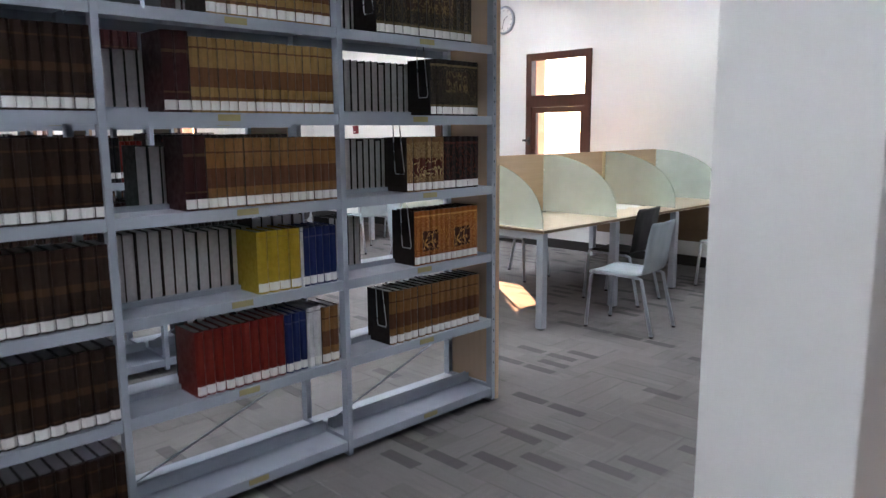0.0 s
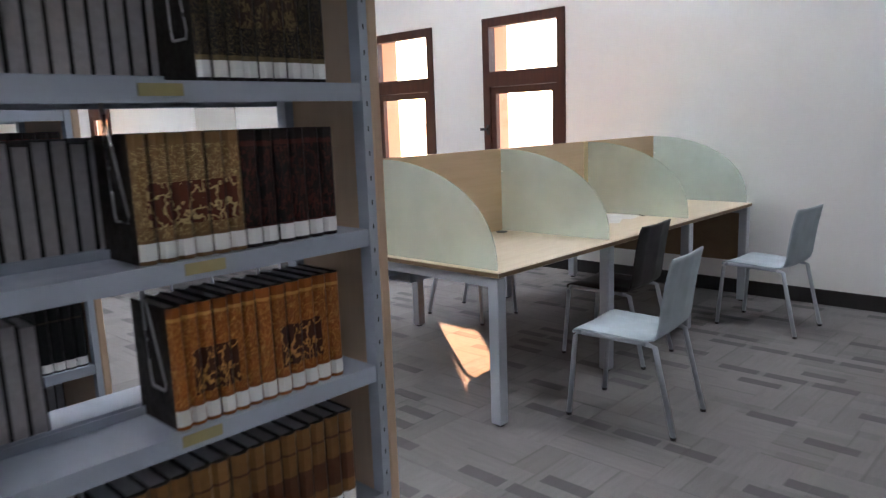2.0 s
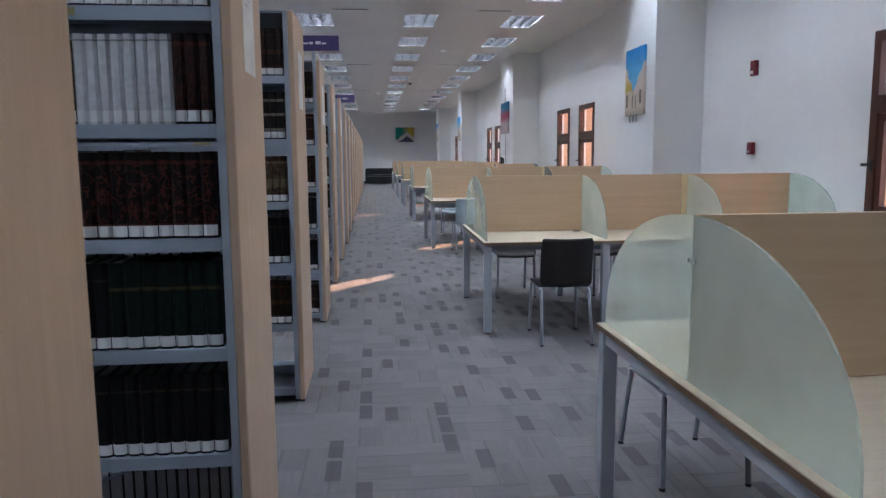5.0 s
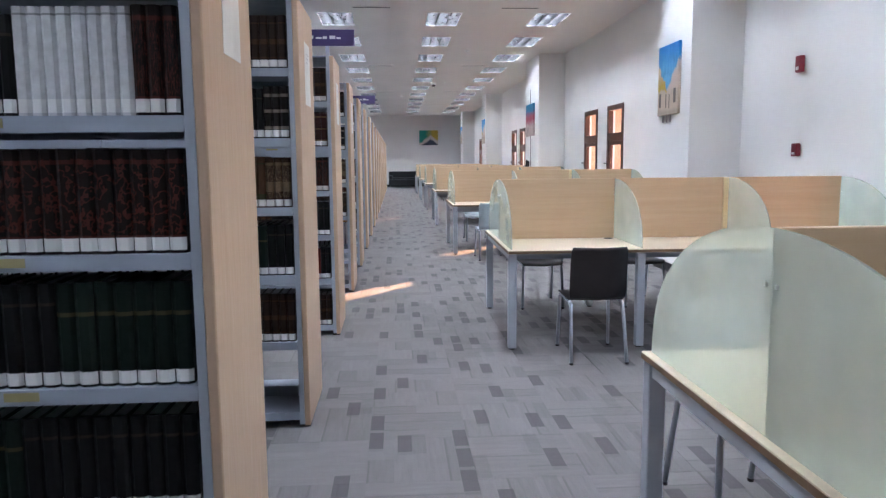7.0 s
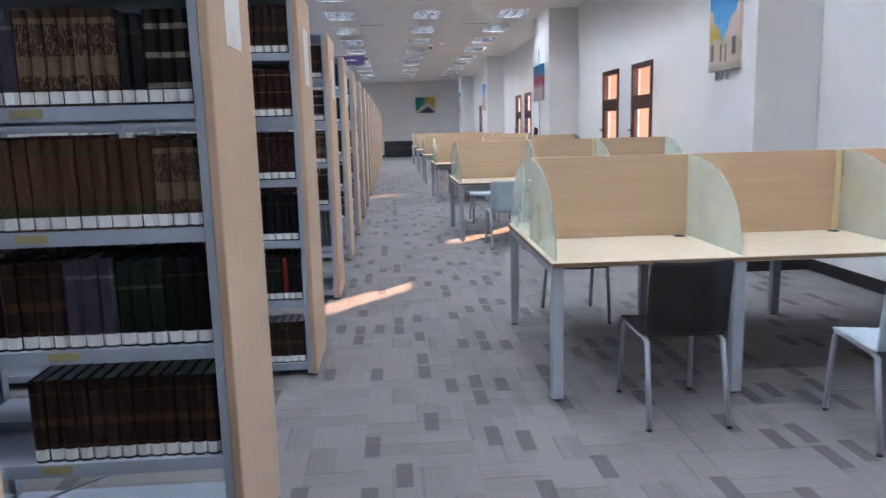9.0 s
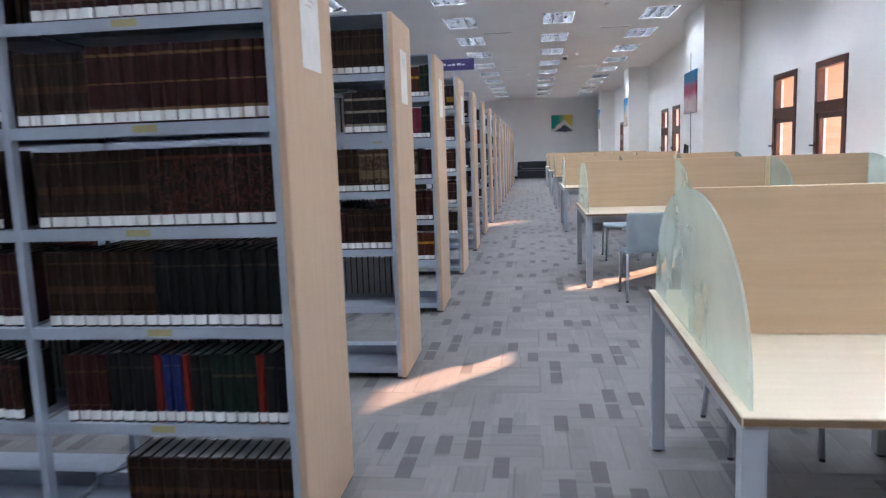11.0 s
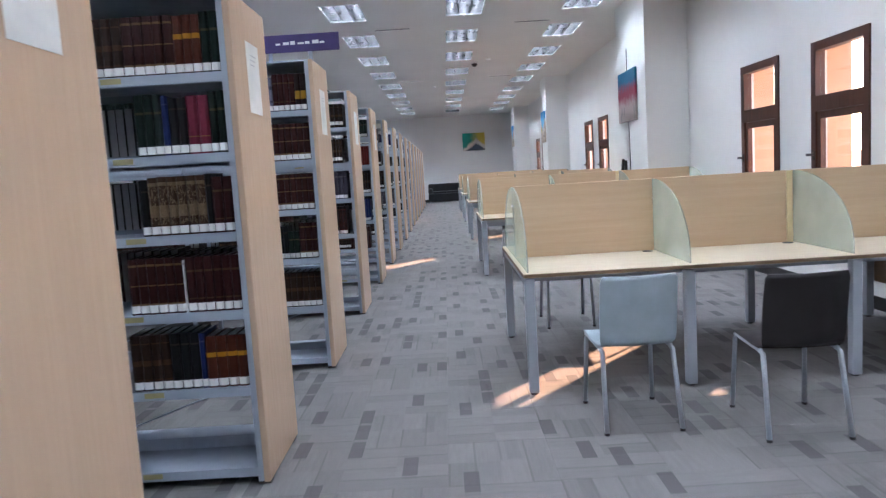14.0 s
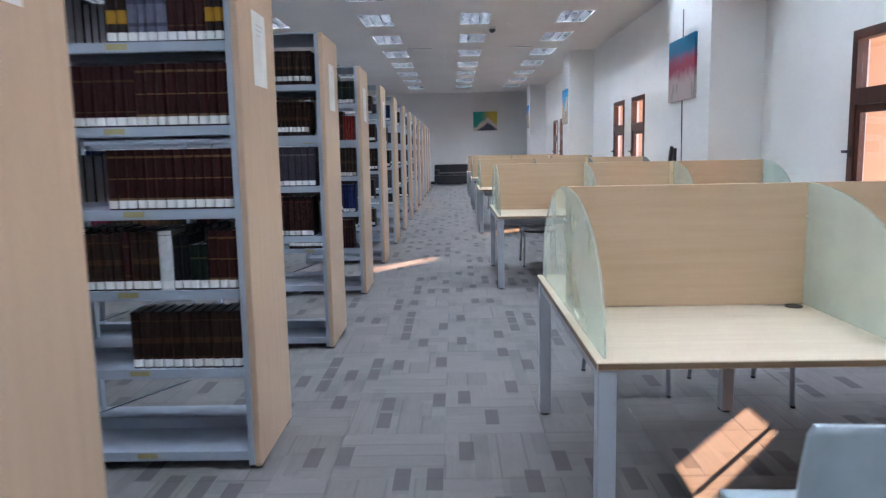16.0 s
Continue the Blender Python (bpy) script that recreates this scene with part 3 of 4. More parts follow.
# ---------------------------------------------------------------- chairs
def shell(points, y0, y1, thick):
    """A bent sheet: an outline in x and z drawn out across y, with rounded corners at its ends."""
    bm = bmesh.new()
    rows = []
    pts = [Vector((x, 0, z)) for x, z in points]
    for i, p in enumerate(pts):
        d = (pts[min(i + 1, len(pts) - 1)] - pts[max(i - 1, 0)]).normalized()
        nrm = Vector((-d.z, 0, d.x)) * thick
        inset = 0.014 if i in (0, len(pts) - 1) else (0.003 if i in (1, len(pts) - 2) else 0.0)
        ys = (y0 + inset, y0 + 0.12, (y0 + y1) / 2, y1 - 0.12, y1 - inset)
        sag = (0.0, -0.004, -0.007, -0.004, 0.0)
        rows.append(([bm.verts.new((p.x, y, p.z + s)) for y, s in zip(ys, sag)], [bm.verts.new((p.x + nrm.x, y, p.z + nrm.z + s)) for y, s in zip(ys, sag)]))
    for (a, b), (c, d) in zip(rows, rows[1:]):
        for k in range(4):
            bm.faces.new((a[k], a[k + 1], c[k + 1], c[k])).smooth = True
            bm.faces.new((b[k], d[k], d[k + 1], b[k + 1])).smooth = True
        bm.faces.new((a[0], c[0], d[0], b[0])), bm.faces.new((a[4], b[4], d[4], c[4]))
    for a, b in (rows[0], rows[-1]):
        for k in range(4):
            bm.faces.new((a[k], b[k], b[k + 1], a[k + 1]))
    return bm


def chair(colour, label):
    """Faces -x at rest; the base is its middle on the floor."""
    t = thing("study_chair", pose(0, 0, 0), label, "chair", "chairs at the carrel tables")
    seat = [(-0.215, 0.415), (-0.205, 0.432), (-0.18, 0.44), (-0.08, 0.437), (0.06, 0.432), (0.15, 0.432), (0.185, 0.438)]
    back = [(0.189, 0.442), (0.205, 0.462), (0.216, 0.50), (0.228, 0.60), (0.243, 0.70), (0.262, 0.79), (0.27, 0.815)]
    part("seat", shell(seat, -0.198, 0.198, 0.008), M[colour], t)
    part("backrest", shell(back, -0.198, 0.198, 0.008), M[colour], t)
    for s in (-1, 1):
        y = 0.183 * s
        part("front_leg", tube([(-0.235, y * 1.06, 0.012), (-0.205, y, 0.40), (-0.195, y, 0.422), (-0.17, y, 0.428)], 0.0125), M["leg"], t)
        part("side_rail", tube([(-0.17, y, 0.4245), (0.15, y, 0.4205)], 0.0125), M["leg"], t)
        part("rear_leg", tube([(0.15, y, 0.418), (0.19, y, 0.41), (0.285, y * 1.06, 0.012)], 0.0125), M["leg"], t)
        for x in (-0.236, 0.2855):
            part("glide", disc((x, y * 1.06, 0.007), 0.014, 0.014, "z", 10), M["black_plastic"], t)
    return t


grey = chair("grey_plastic", "pale grey plastic chair on thin chrome legs")
black = chair("black_plastic", "black plastic chair on thin chrome legs")
GREY_AT = [(-2.39, 5.06, 5), (-2.43, 6.93, -5), (-4.60, 5.0, 180), (-6.62, 5.96, -8), (-12.28, 5.005, 1), (-14.72, 5.07, 180), (-7.0, 6.95, 3)]
BLACK_AT = [(-2.93, 5.82, 3), (-4.19, 5.97, 180), (-7.02, 5.05, -2), (-8.86, 5.03, 180), (-8.86, 6.02, 182), (-12.06, 5.76, -3), (-14.53, 5.68, 180), (-19.42, 5.1, 180), (-17.6, 6.0, 0), (-24.5, 5.1, 180), (-22.6, 5.0, 0), (-27.7, 5.1, 4), (-29.6, 5.0, 180)]
for first, spots in ((grey, GREY_AT), (black, BLACK_AT)):
    for x, y, r in spots[1:]:
        copy_thing(first, pose(x, y, 0, 0, 0, r))
    x, y, r = spots[0]
    first.matrix_world = pose(x, y, 0, 0, 0, r)


# ---------------------------------------------------------------- book stacks
PANEL_T = 0.03


def edge_of(k):
    """The aisle face of a stack's end panel; the first stands a little further out."""
    return 3.245 if k == 0 else AISLE_Y


def depth_of(k):
    return 0.37 if k == 0 else SHELF_DEPTH


def folded_shelf(x0, x1, z, ya, yb):
    """One folded steel sheet: a front lip turned down, a low back lip turned up, taller on the base shelf."""
    up = 0.05 if z < 0.1 else 0.02
    if x1 > -0.1:
        o = [(x1 - 0.004, z - 0.042), (x1, z - 0.042), (x1, z), (x0 + 0.003, z), (x0 + 0.003, z + up), (x0, z + up), (x0, z - 0.004), (x1 - 0.004, z - 0.004)]
    else:
        o = [(x0, z - 0.042), (x0 + 0.004, z - 0.042), (x0 + 0.004, z - 0.004), (x1, z - 0.004), (x1, z + up), (x1 - 0.003, z + up), (x1 - 0.003, z), (x0, z)]
    bm = bmesh.new()
    a, b = [[bm.verts.new((px, y, pz)) for px, pz in o] for y in (ya, yb)]
    bm.faces.new(a), bm.faces.new(b[::-1])
    for i in range(8):
        j = (i + 1) % 8
        bm.faces.new((a[i], b[i], b[j], a[j]))
    return bm


def book_stack(k, x, bays, paper, D, edge):
    """A double-sided steel stack with a laminate end panel; the base is the aisle end of its near face."""
    t = thing("book_stack", pose(x, 0, 0), "double-sided grey steel book stack with beech end panel", "bookshelf", "book stacks along the aisle")
    T = SHELF_TOP
    y1 = edge - PANEL_T
    panel = part("end_panel", rounded((-D, y1, 0.014), (0, edge, T), 0.004, 1), M["panel"], t, "beech laminate end panel")
    for fx in (-D + 0.02, -0.08):
        part("foot", boxes(((fx, y1 - 0.03, 0.0), (fx + 0.06, edge - 0.004, 0.013))), M["black_plastic"], t)
    for i in range(bays + 1):
        y = y1 - i * BAY
        for xa in (-0.042, -D + 0.002):
            bm = boxes(((xa, y - 0.026, 0.02), (xa + 0.04, y - 0.001, T - 0.012)))
            if i < 1 and xa > -0.1 and k < 1:
                for z in [0.16 + 0.06 * j for j in range(34)]:
                    box(bm, (xa + 0.0401, y - 0.0155, z), (xa + 0.0404, y - 0.0115, z + 0.012), 1)
            part("upright", mesh_of("upright", bm, [M["steel"], M["vent"]]), None, t)
        for z in (0.07, T - 0.06):
            part("cross_bar", boxes(((-D + 0.043, y - 0.024, z), (-0.043, y - 0.006, z + 0.03))), M["steel"], t)
    for i in range(bays):
        ya, yb = y1 - (i + 1) * BAY + 0.001, y1 - i * BAY - 0.028
        for z in LEVELS:
            for x0, x1 in ((-min(0.31, D / 2 - 0.01), -0.006), (-D + 0.006, -D + min(0.31, D / 2 - 0.01))):
                part("shelf", folded_shelf(x0, x1, z, ya, yb), M["steel"], t)
            if k < 9 and i == 0 or k < 2:
                m = (ya + yb) / 2 + 0.03 * math.sin(7 * z + k)
                part("label_holder", boxes(((-0.0058, m - 0.045, z - 0.030), (-0.004, m + 0.045, z - 0.006))), M["yellow_tab"], t, "yellow shelf label")
        part("brace", tube([(-D / 2, ya + 0.02, 0.13), (-D / 2, yb - 0.02, 0.44)], 0.004, 6), M["steel"], t)
    part("top_cover", boxes(((-D + 0.002, y1 - bays * BAY - 0.034, T - 0.011), (-0.002, y1 - 0.001, T - 0.001))), M["steel"], t)
    if paper:
        ob = tagged(new("notice_sheet", mesh_of("notice_sheet", boxes(((x - 0.44, edge + 0.0005, 1.72), (x - 0.22, edge + 0.002, 2.05))), M["paper"])), "white printed sheet taped to the stack's end panel", "paper", "notices on the stacks")
        for j in range(3):
            part("print_line", boxes(((x - 0.39 + 0.02 * j, edge + 0.0022, 1.99 - 0.022 * j), (x - 0.28, edge + 0.0026, 1.995 - 0.022 * j))), M["faint"], ob)
    return t


def prism(verts, faces, mats, uvs, profile, z0, z1, side_mats, side_uv, cap):
    """Adds an upright prism over a profile in x and y to the lists."""
    n, o = len(profile), len(verts)
    verts += [(px, py, z0) for px, py in profile] + [(px, py, z1) for px, py in profile]
    for i in range(n):
        j = (i + 1) % n
        faces.append((o + i, o + j, o + n + j, o + n + i))
        mats.append(side_mats[i])
        ua, ub = side_uv[i]
        uvs += [(ua[0], ua[1]), (ub[0], ub[1]), (ub[0], ub[1] + 1 if ub[1] >= 0 else -1), (ua[0], ua[1] + 1 if ua[1] >= 0 else -1)]
    faces.append(tuple(o + n + i for i in range(n)))
    mats.append(cap)
    uvs += [(0.5, -1)] * n
    faces.append(tuple(o + n - 1 - i for i in range(n)))
    mats.append(cap)
    uvs += [(0.5, -1)] * n


def add_book(lists, front, y, z, w, d, h, out, cover, pages, u0, u1, lean=0.0):
    """One volume; its spine is at x = front and looks along out (+1 or -1). y is its lower side."""
    verts, faces, mats, uvs = lists
    start = len(verts)
    b = 0.003
    e = -1
    lo, hi = (u0, u1)
    o = out
    prof = [(front - o * d, y), (front - o * 0.010, y), (front, y + w * 0.25), (front, y + w * 0.75), (front - o * 0.010, y + w), (front - o * d, y + w), (front - o * d, y + w - b), (front - o * 0.016, y + w - b), (front - o * 0.016, y + b), (front - o * d, y + b)]
    su = [((0, e), (0, e)), ((lo, 0), (lo + (hi - lo) * 0.25, 0)), ((lo + (hi - lo) * 0.25, 0), (lo + (hi - lo) * 0.75, 0)), ((lo + (hi - lo) * 0.75, 0), (hi, 0))] + [((0, e), (0, e))] * 6
    if o < 0:
        prof, su = prof[::-1], [((0, e), (0, e))] * 10
    prism(verts, faces, mats, uvs, prof, z, z + h, [cover] * 10, su, cover)
    blk = [(front - o * (d - 0.004), y + b), (front - o * 0.016, y + b), (front - o * 0.016, y + w - b), (front - o * (d - 0.004), y + w - b)]
    if o < 0:
        blk = blk[::-1]
    prism(verts, faces, mats, uvs, blk, z + 0.004, z + h - 0.005, [pages] * 4, [((0, e), (0, e))] * 4, pages)
    if lean:
        for i in range(start, len(verts)):
            vx, vy, vz = verts[i]
            verts[i] = (vx, vy + lean * (vz - z), vz)


def add_tag(lists, front, y, z, w, out, mat, h=0.032):
    verts, faces, mats, uvs = lists
    o = out
    prof = [(front - o * 0.0088, y + 0.0005), (front + o * 0.0006, y + w * 0.25), (front + o * 0.0006, y + w * 0.75), (front - o * 0.0088, y + w - 0.0005)]
    if o < 0:
        prof = prof[::-1]
    prism(verts, faces, mats, uvs, prof, z + 0.008, z + 0.008 + h, [mat] * 4, [((0, -1), (0, -1))] * 4, mat)


def to_mesh(name, lists, materials):
    verts, faces, mats, uvs = lists
    me = bpy.data.meshes.new(name)
    me.from_pydata(verts, [], faces)
    me.polygons.foreach_set("material_index", mats)
    layer = me.uv_layers.new(name="set")
    layer.data.foreach_set("uv", np.array(uvs, dtype=np.float32).ravel())
    for m in materials:
        me.materials.append(m)
    me.update()
    return me


COVER_NAMES = list(COVERS)
ALL_BOOK_MATS = [COVERS[c] for c in COVER_NAMES] + [M["pages"], M["paper"]]
PAGES, TAG = len(COVER_NAMES), len(COVER_NAMES) + 1
rng = random.Random(11)
JOINED = collections.defaultdict(lambda: ([], [], [], []))
COLOUR_WORDS = {"black_ornate": "black book with gold ornament", "tan_title": "tan leather book with dark title panel", "black_red": "black book with dull red tooling", "amber": "amber leather book with gold tooling", "tan_band": "tan leather book with red-brown bands", "brown_band": "brown leather book with darker bands", "dark_brown": "dark brown leather book", "black": "black cloth book", "maroon": "maroon cloth book", "green": "dark green cloth book", "red": "red cloth book", "blue": "blue cloth book", "yellow": "yellow paperback book", "white": "white paperback book", "violet": "grey violet book", "pink": "pink hardback book", "banded": "black book with pale bands", "brown_tan": "brown leather book with tan tooling", "brown_green": "brown leather book with green band", "maroon_gold": "maroon book with gilt bands", "yellow_band": "russet book with yellow band", "yellow_block": "dark book with yellow title block", "lilac": "pale lilac paperback book"}


def set_single(cover, n, w, h, d, front, y_top, z):
    """A set of n volumes as single books, standing from y_top downwards; spines look along +x."""
    c = COVERS[cover]
    for i in range(n):
        y = y_top - (i + 1) * w
        hh = h * (1 + rng.uniform(-0.004, 0.004))
        dx = rng.uniform(-0.004, 0.002)
        lists = ([], [], [], [])
        add_book(lists, 0.0, 0.0, 0.0, w - 0.0012, d, hh, 1, 0, 1, 1 - (i + 1) / n, 1 - i / n, 0.0)
        ob = tagged(new("book", to_mesh("book", lists, [c, M["pages"]])), COLOUR_WORDS[cover] + " standing on the steel shelf", "book", "books on the near stacks")
        ob.matrix_world = pose(front + dx, y, z + 0.0005)
        tag = ([], [], [], [])
        add_tag(tag, 0.0, 0.0, 0.0, w - 0.0012, 1, 0, 0.034)
        part("spine_label", to_mesh("spine_label", tag, [M["paper"]]), None, ob, "white call-number label")
    return y_top - n * w


def set_joined(k, cover, n, w, h, d, front, y_top, z):
    """The same set among the joined books of stack k."""
    ci = COVER_NAMES.index(cover)
    for i in range(n):
        y, dx = y_top - (i + 1) * w, rng.uniform(-0.004, 0.002)
        add_book(JOINED[k], front + dx, y, z + 0.0006, w - 0.0012, d, h * (1 + rng.uniform(-0.005, 0.005)), 1, ci, PAGES, 1 - (i + 1) / n, 1 - i / n)
        add_tag(JOINED[k], front + dx, y, z, w - 0.0012, 1, TAG, 0.034)
    return y_top - n * w


def bookend(x, y, z):
    """A bent wire support hanging from the shelf above."""
    pts = [(x - 0.10, y, z + 0.315), (x - 0.09, y, z + 0.10), (x - 0.085, y, z + 0.085), (x - 0.03, y, z + 0.085), (x - 0.025, y, z + 0.10), (x - 0.02, y - 0.03, z + 0.315)]
    tagged(new("wire_bookend", mesh_of("wire_bookend", tube(pts, 0.0028, 6), M["chrome"])), "bent steel wire bookend clipped under the shelf", "bookend", "wire bookends")


# sets of the first stack, bay by bay from the aisle: level, inset from the bay's end, (cover, volumes, thickness, height)
FIRST = [
    (5, 3.06, [("black_ornate", 12, 0.050, 0.27)]),
    (4, 3.107, [("black_ornate", 9, 0.0363, 0.262)]),
    (3, 3.113, [("black_red", 6, 0.0415, 0.255), ("tan_title", 6, 0.040, 0.255)]),
    (2, 3.105, [("amber", 6, 0.039, 0.262), ("amber", 6, 0.035, 0.262)]),
    (1, 3.121, [("brown_band", 7, 0.043, 0.255), ("brown_band", 7, 0.046, 0.255)]),
    (5, 2.215, [("tan_band", 13, 0.042, 0.26)]),
    (4, 2.22, [("tan_band", 17, 0.0368, 0.265), ("maroon", 2, 0.05, 0.28)]),
    (3, 2.222, [("brown_band", 15, 0.039, 0.262), ("maroon", 2, 0.044, 0.27)]),
    (2, 2.208, [("blue", 5, 0.034, 0.245), ("white", 1, 0.012, 0.25), ("yellow", 4, 0.050, 0.25)]),
    (1, 2.209, [("brown_band", 2, 0.046, 0.25), ("white", 2, 0.036, 0.26), ("blue", 3, 0.036, 0.25), ("red", 10, 0.039, 0.255)]),
    (5, 1.24, [("dark_brown", 18, 0.044, 0.26)]),
    (4, 1.285, [("dark_brown", 8, 0.042, 0.27), ("maroon", 8, 0.05, 0.26)]),
    (3, 1.28, [("dark_brown", 19, 0.045, 0.27)]),
    (2, 1.276, [("dark_brown", 18, 0.048, 0.27)]),
    (1, 1.276, [("dark_brown", 18, 0.048, 0.27)]),
    (0, 1.276, [("dark_brown", 18, 0.048, 0.27)]),
]
for level, y, sets in FIRST:
    for cover, n, w, h in sets:
        if y > 1.3:
            y = set_single(cover, n, w, h, 0.17, SHELF_X[0] - 0.02, y, LEVELS[level])
        else:
            y = set_joined(0, cover, n, w, h, 0.17, SHELF_X[0] - 0.02, y, LEVELS[level])
    if y > 2.3:
        bookend(SHELF_X[0] - 0.02, y - 0.006, LEVELS[level])

# sets seen close on the second stack
SECOND = {
    (0, 5): [("dark_brown", 9, 0.045, 0.27), ("black", 9, 0.045, 0.27)],
    (0, 4): [("black_red", 3, 0.038, 0.275), ("white", 8, 0.0365, 0.27), ("black", 2, 0.035, 0.25), ("dark_brown", 8, 0.04, 0.26)],
    (0, 3): [("black_red", 19, 0.046, 0.27)],
    (0, 2): [("green", 7, 0.05, 0.28), ("black", 11, 0.046, 0.28)],
    (0, 1): [("black", 10, 0.046, 0.27), ("green", 8, 0.05, 0.27)],
}
for (bay, level), sets in SECOND.items():
    y = AISLE_Y - PANEL_T - 0.04
    for cover, n, w, h in sets:
        if level > 2:
            y = set_single(cover, n, w, h, 0.20, SHELF_X[1] - 0.02, y, LEVELS[level])
        else:
            y = set_joined(1, cover, n, w, h, 0.20, SHELF_X[1] - 0.02, y, LEVELS[level])
# the aisle bays of the next stacks: level, then sets from the end panel inwards
NEAR = {
    2: {5: [("dark_brown", 10, 0.045, 0.26), ("black", 9, 0.045, 0.26)],
        4: [("banded", 3, 0.042, 0.262), ("black", 2, 0.036, 0.25), ("brown_tan", 7, 0.040, 0.265), ("violet", 5, 0.045, 0.27), ("dark_brown", 5, 0.040, 0.26)],
        3: [("brown_tan", 3, 0.043, 0.255), ("brown_green", 10, 0.044, 0.262), ("brown_tan", 7, 0.043, 0.262)],
        2: [("black", 3, 0.044, 0.265), ("green", 3, 0.046, 0.258), ("violet", 3, 0.050, 0.27), ("dark_brown", 4, 0.045, 0.262), ("black", 6, 0.045, 0.26)],
        1: [("dark_brown", 13, 0.043, 0.257)]},
    3: {5: [("dark_brown", 9, 0.045, 0.26), ("maroon", 9, 0.047, 0.265)],
        4: [("maroon_gold", 14, 0.046, 0.262), ("dark_brown", 6, 0.045, 0.25)],
        3: [("black_red", 10, 0.046, 0.268), ("dark_brown", 9, 0.046, 0.268)],
        2: [("black", 10, 0.046, 0.27), ("dark_brown", 9, 0.046, 0.27)],
        1: [("black", 2, 0.040, 0.255), ("red", 1, 0.030, 0.25), ("green", 4, 0.042, 0.252), ("black", 2, 0.040, 0.25), ("red", 1, 0.028, 0.25), ("blue", 2, 0.038, 0.25), ("red", 1, 0.030, 0.25), ("black", 4, 0.045, 0.255), ("maroon", 4, 0.042, 0.25)],
        0: [("dark_brown", 14, 0.045, 0.25)]},
    4: {5: [("dark_brown", 8, 0.048, 0.26), ("black", 3, 0.045, 0.25)],
        4: [("banded", 5, 0.052, 0.245)],
        3: [("brown_tan", 4, 0.046, 0.252), ("dark_brown", 8, 0.046, 0.262)],
        2: [("dark_brown", 6, 0.046, 0.25), ("black_red", 7, 0.046, 0.255)]},
    5: {5: [("green", 2, 0.040, 0.262), ("yellow_band", 3, 0.040, 0.25), ("maroon_gold", 5, 0.045, 0.255), ("dark_brown", 8, 0.046, 0.255)],
        4: [("green", 2, 0.036, 0.27), ("pink", 2, 0.050, 0.255), ("black", 2, 0.040, 0.25), ("blue", 1, 0.030, 0.262), ("green", 3, 0.040, 0.27)],
        3: [("maroon", 2, 0.045, 0.25), ("black", 1, 0.030, 0.265), ("brown_tan", 6, 0.043, 0.262), ("black", 1, 0.040, 0.25)],
        2: [("maroon", 6, 0.041, 0.252), ("white", 1, 0.010, 0.24), ("maroon_gold", 6, 0.042, 0.255)],
        1: [("yellow_band", 4, 0.047, 0.24), ("blue", 1, 0.028, 0.255), ("black", 3, 0.045, 0.262), ("dark_brown", 4, 0.045, 0.26)]},
    6: {5: [("yellow_block", 2, 0.040, 0.26), ("maroon", 4, 0.040, 0.262), ("lilac", 4, 0.042, 0.24), ("yellow_block", 2, 0.045, 0.25)],
        4: [("maroon_gold", 9, 0.044, 0.262), ("maroon", 11, 0.045, 0.258)],
        3: [("maroon_gold", 13, 0.042, 0.258)],
        2: [("maroon_gold", 3, 0.044, 0.258), ("green", 2, 0.040, 0.20), ("black", 2, 0.036, 0.24), ("white", 1, 0.060, 0.262), ("dark_brown", 3, 0.042, 0.258), ("maroon", 1, 0.036, 0.262), ("dark_brown", 5, 0.043, 0.25)],
        1: [("dark_brown", 11, 0.045, 0.255)]},
}
for k, levels in NEAR.items():
    for level, sets in levels.items():
        y = AISLE_Y - PANEL_T - 0.034
        for cover, n, w, h in sets:
            n = min(n, int((y - (AISLE_Y - PANEL_T - BAY + 0.006)) / w))
            if k == 5 and level < 5:
                y = set_single(cover, n, w, h, 0.19, SHELF_X[k] - 0.02, y, LEVELS[level])
            else:
                y = set_joined(k, cover, n, w, h, 0.19, SHELF_X[k] - 0.02, y, LEVELS[level])
DARK = ["dark_brown", "black", "maroon", "black_red", "green", "dark_brown", "black", "violet", "dark_brown", "maroon"]


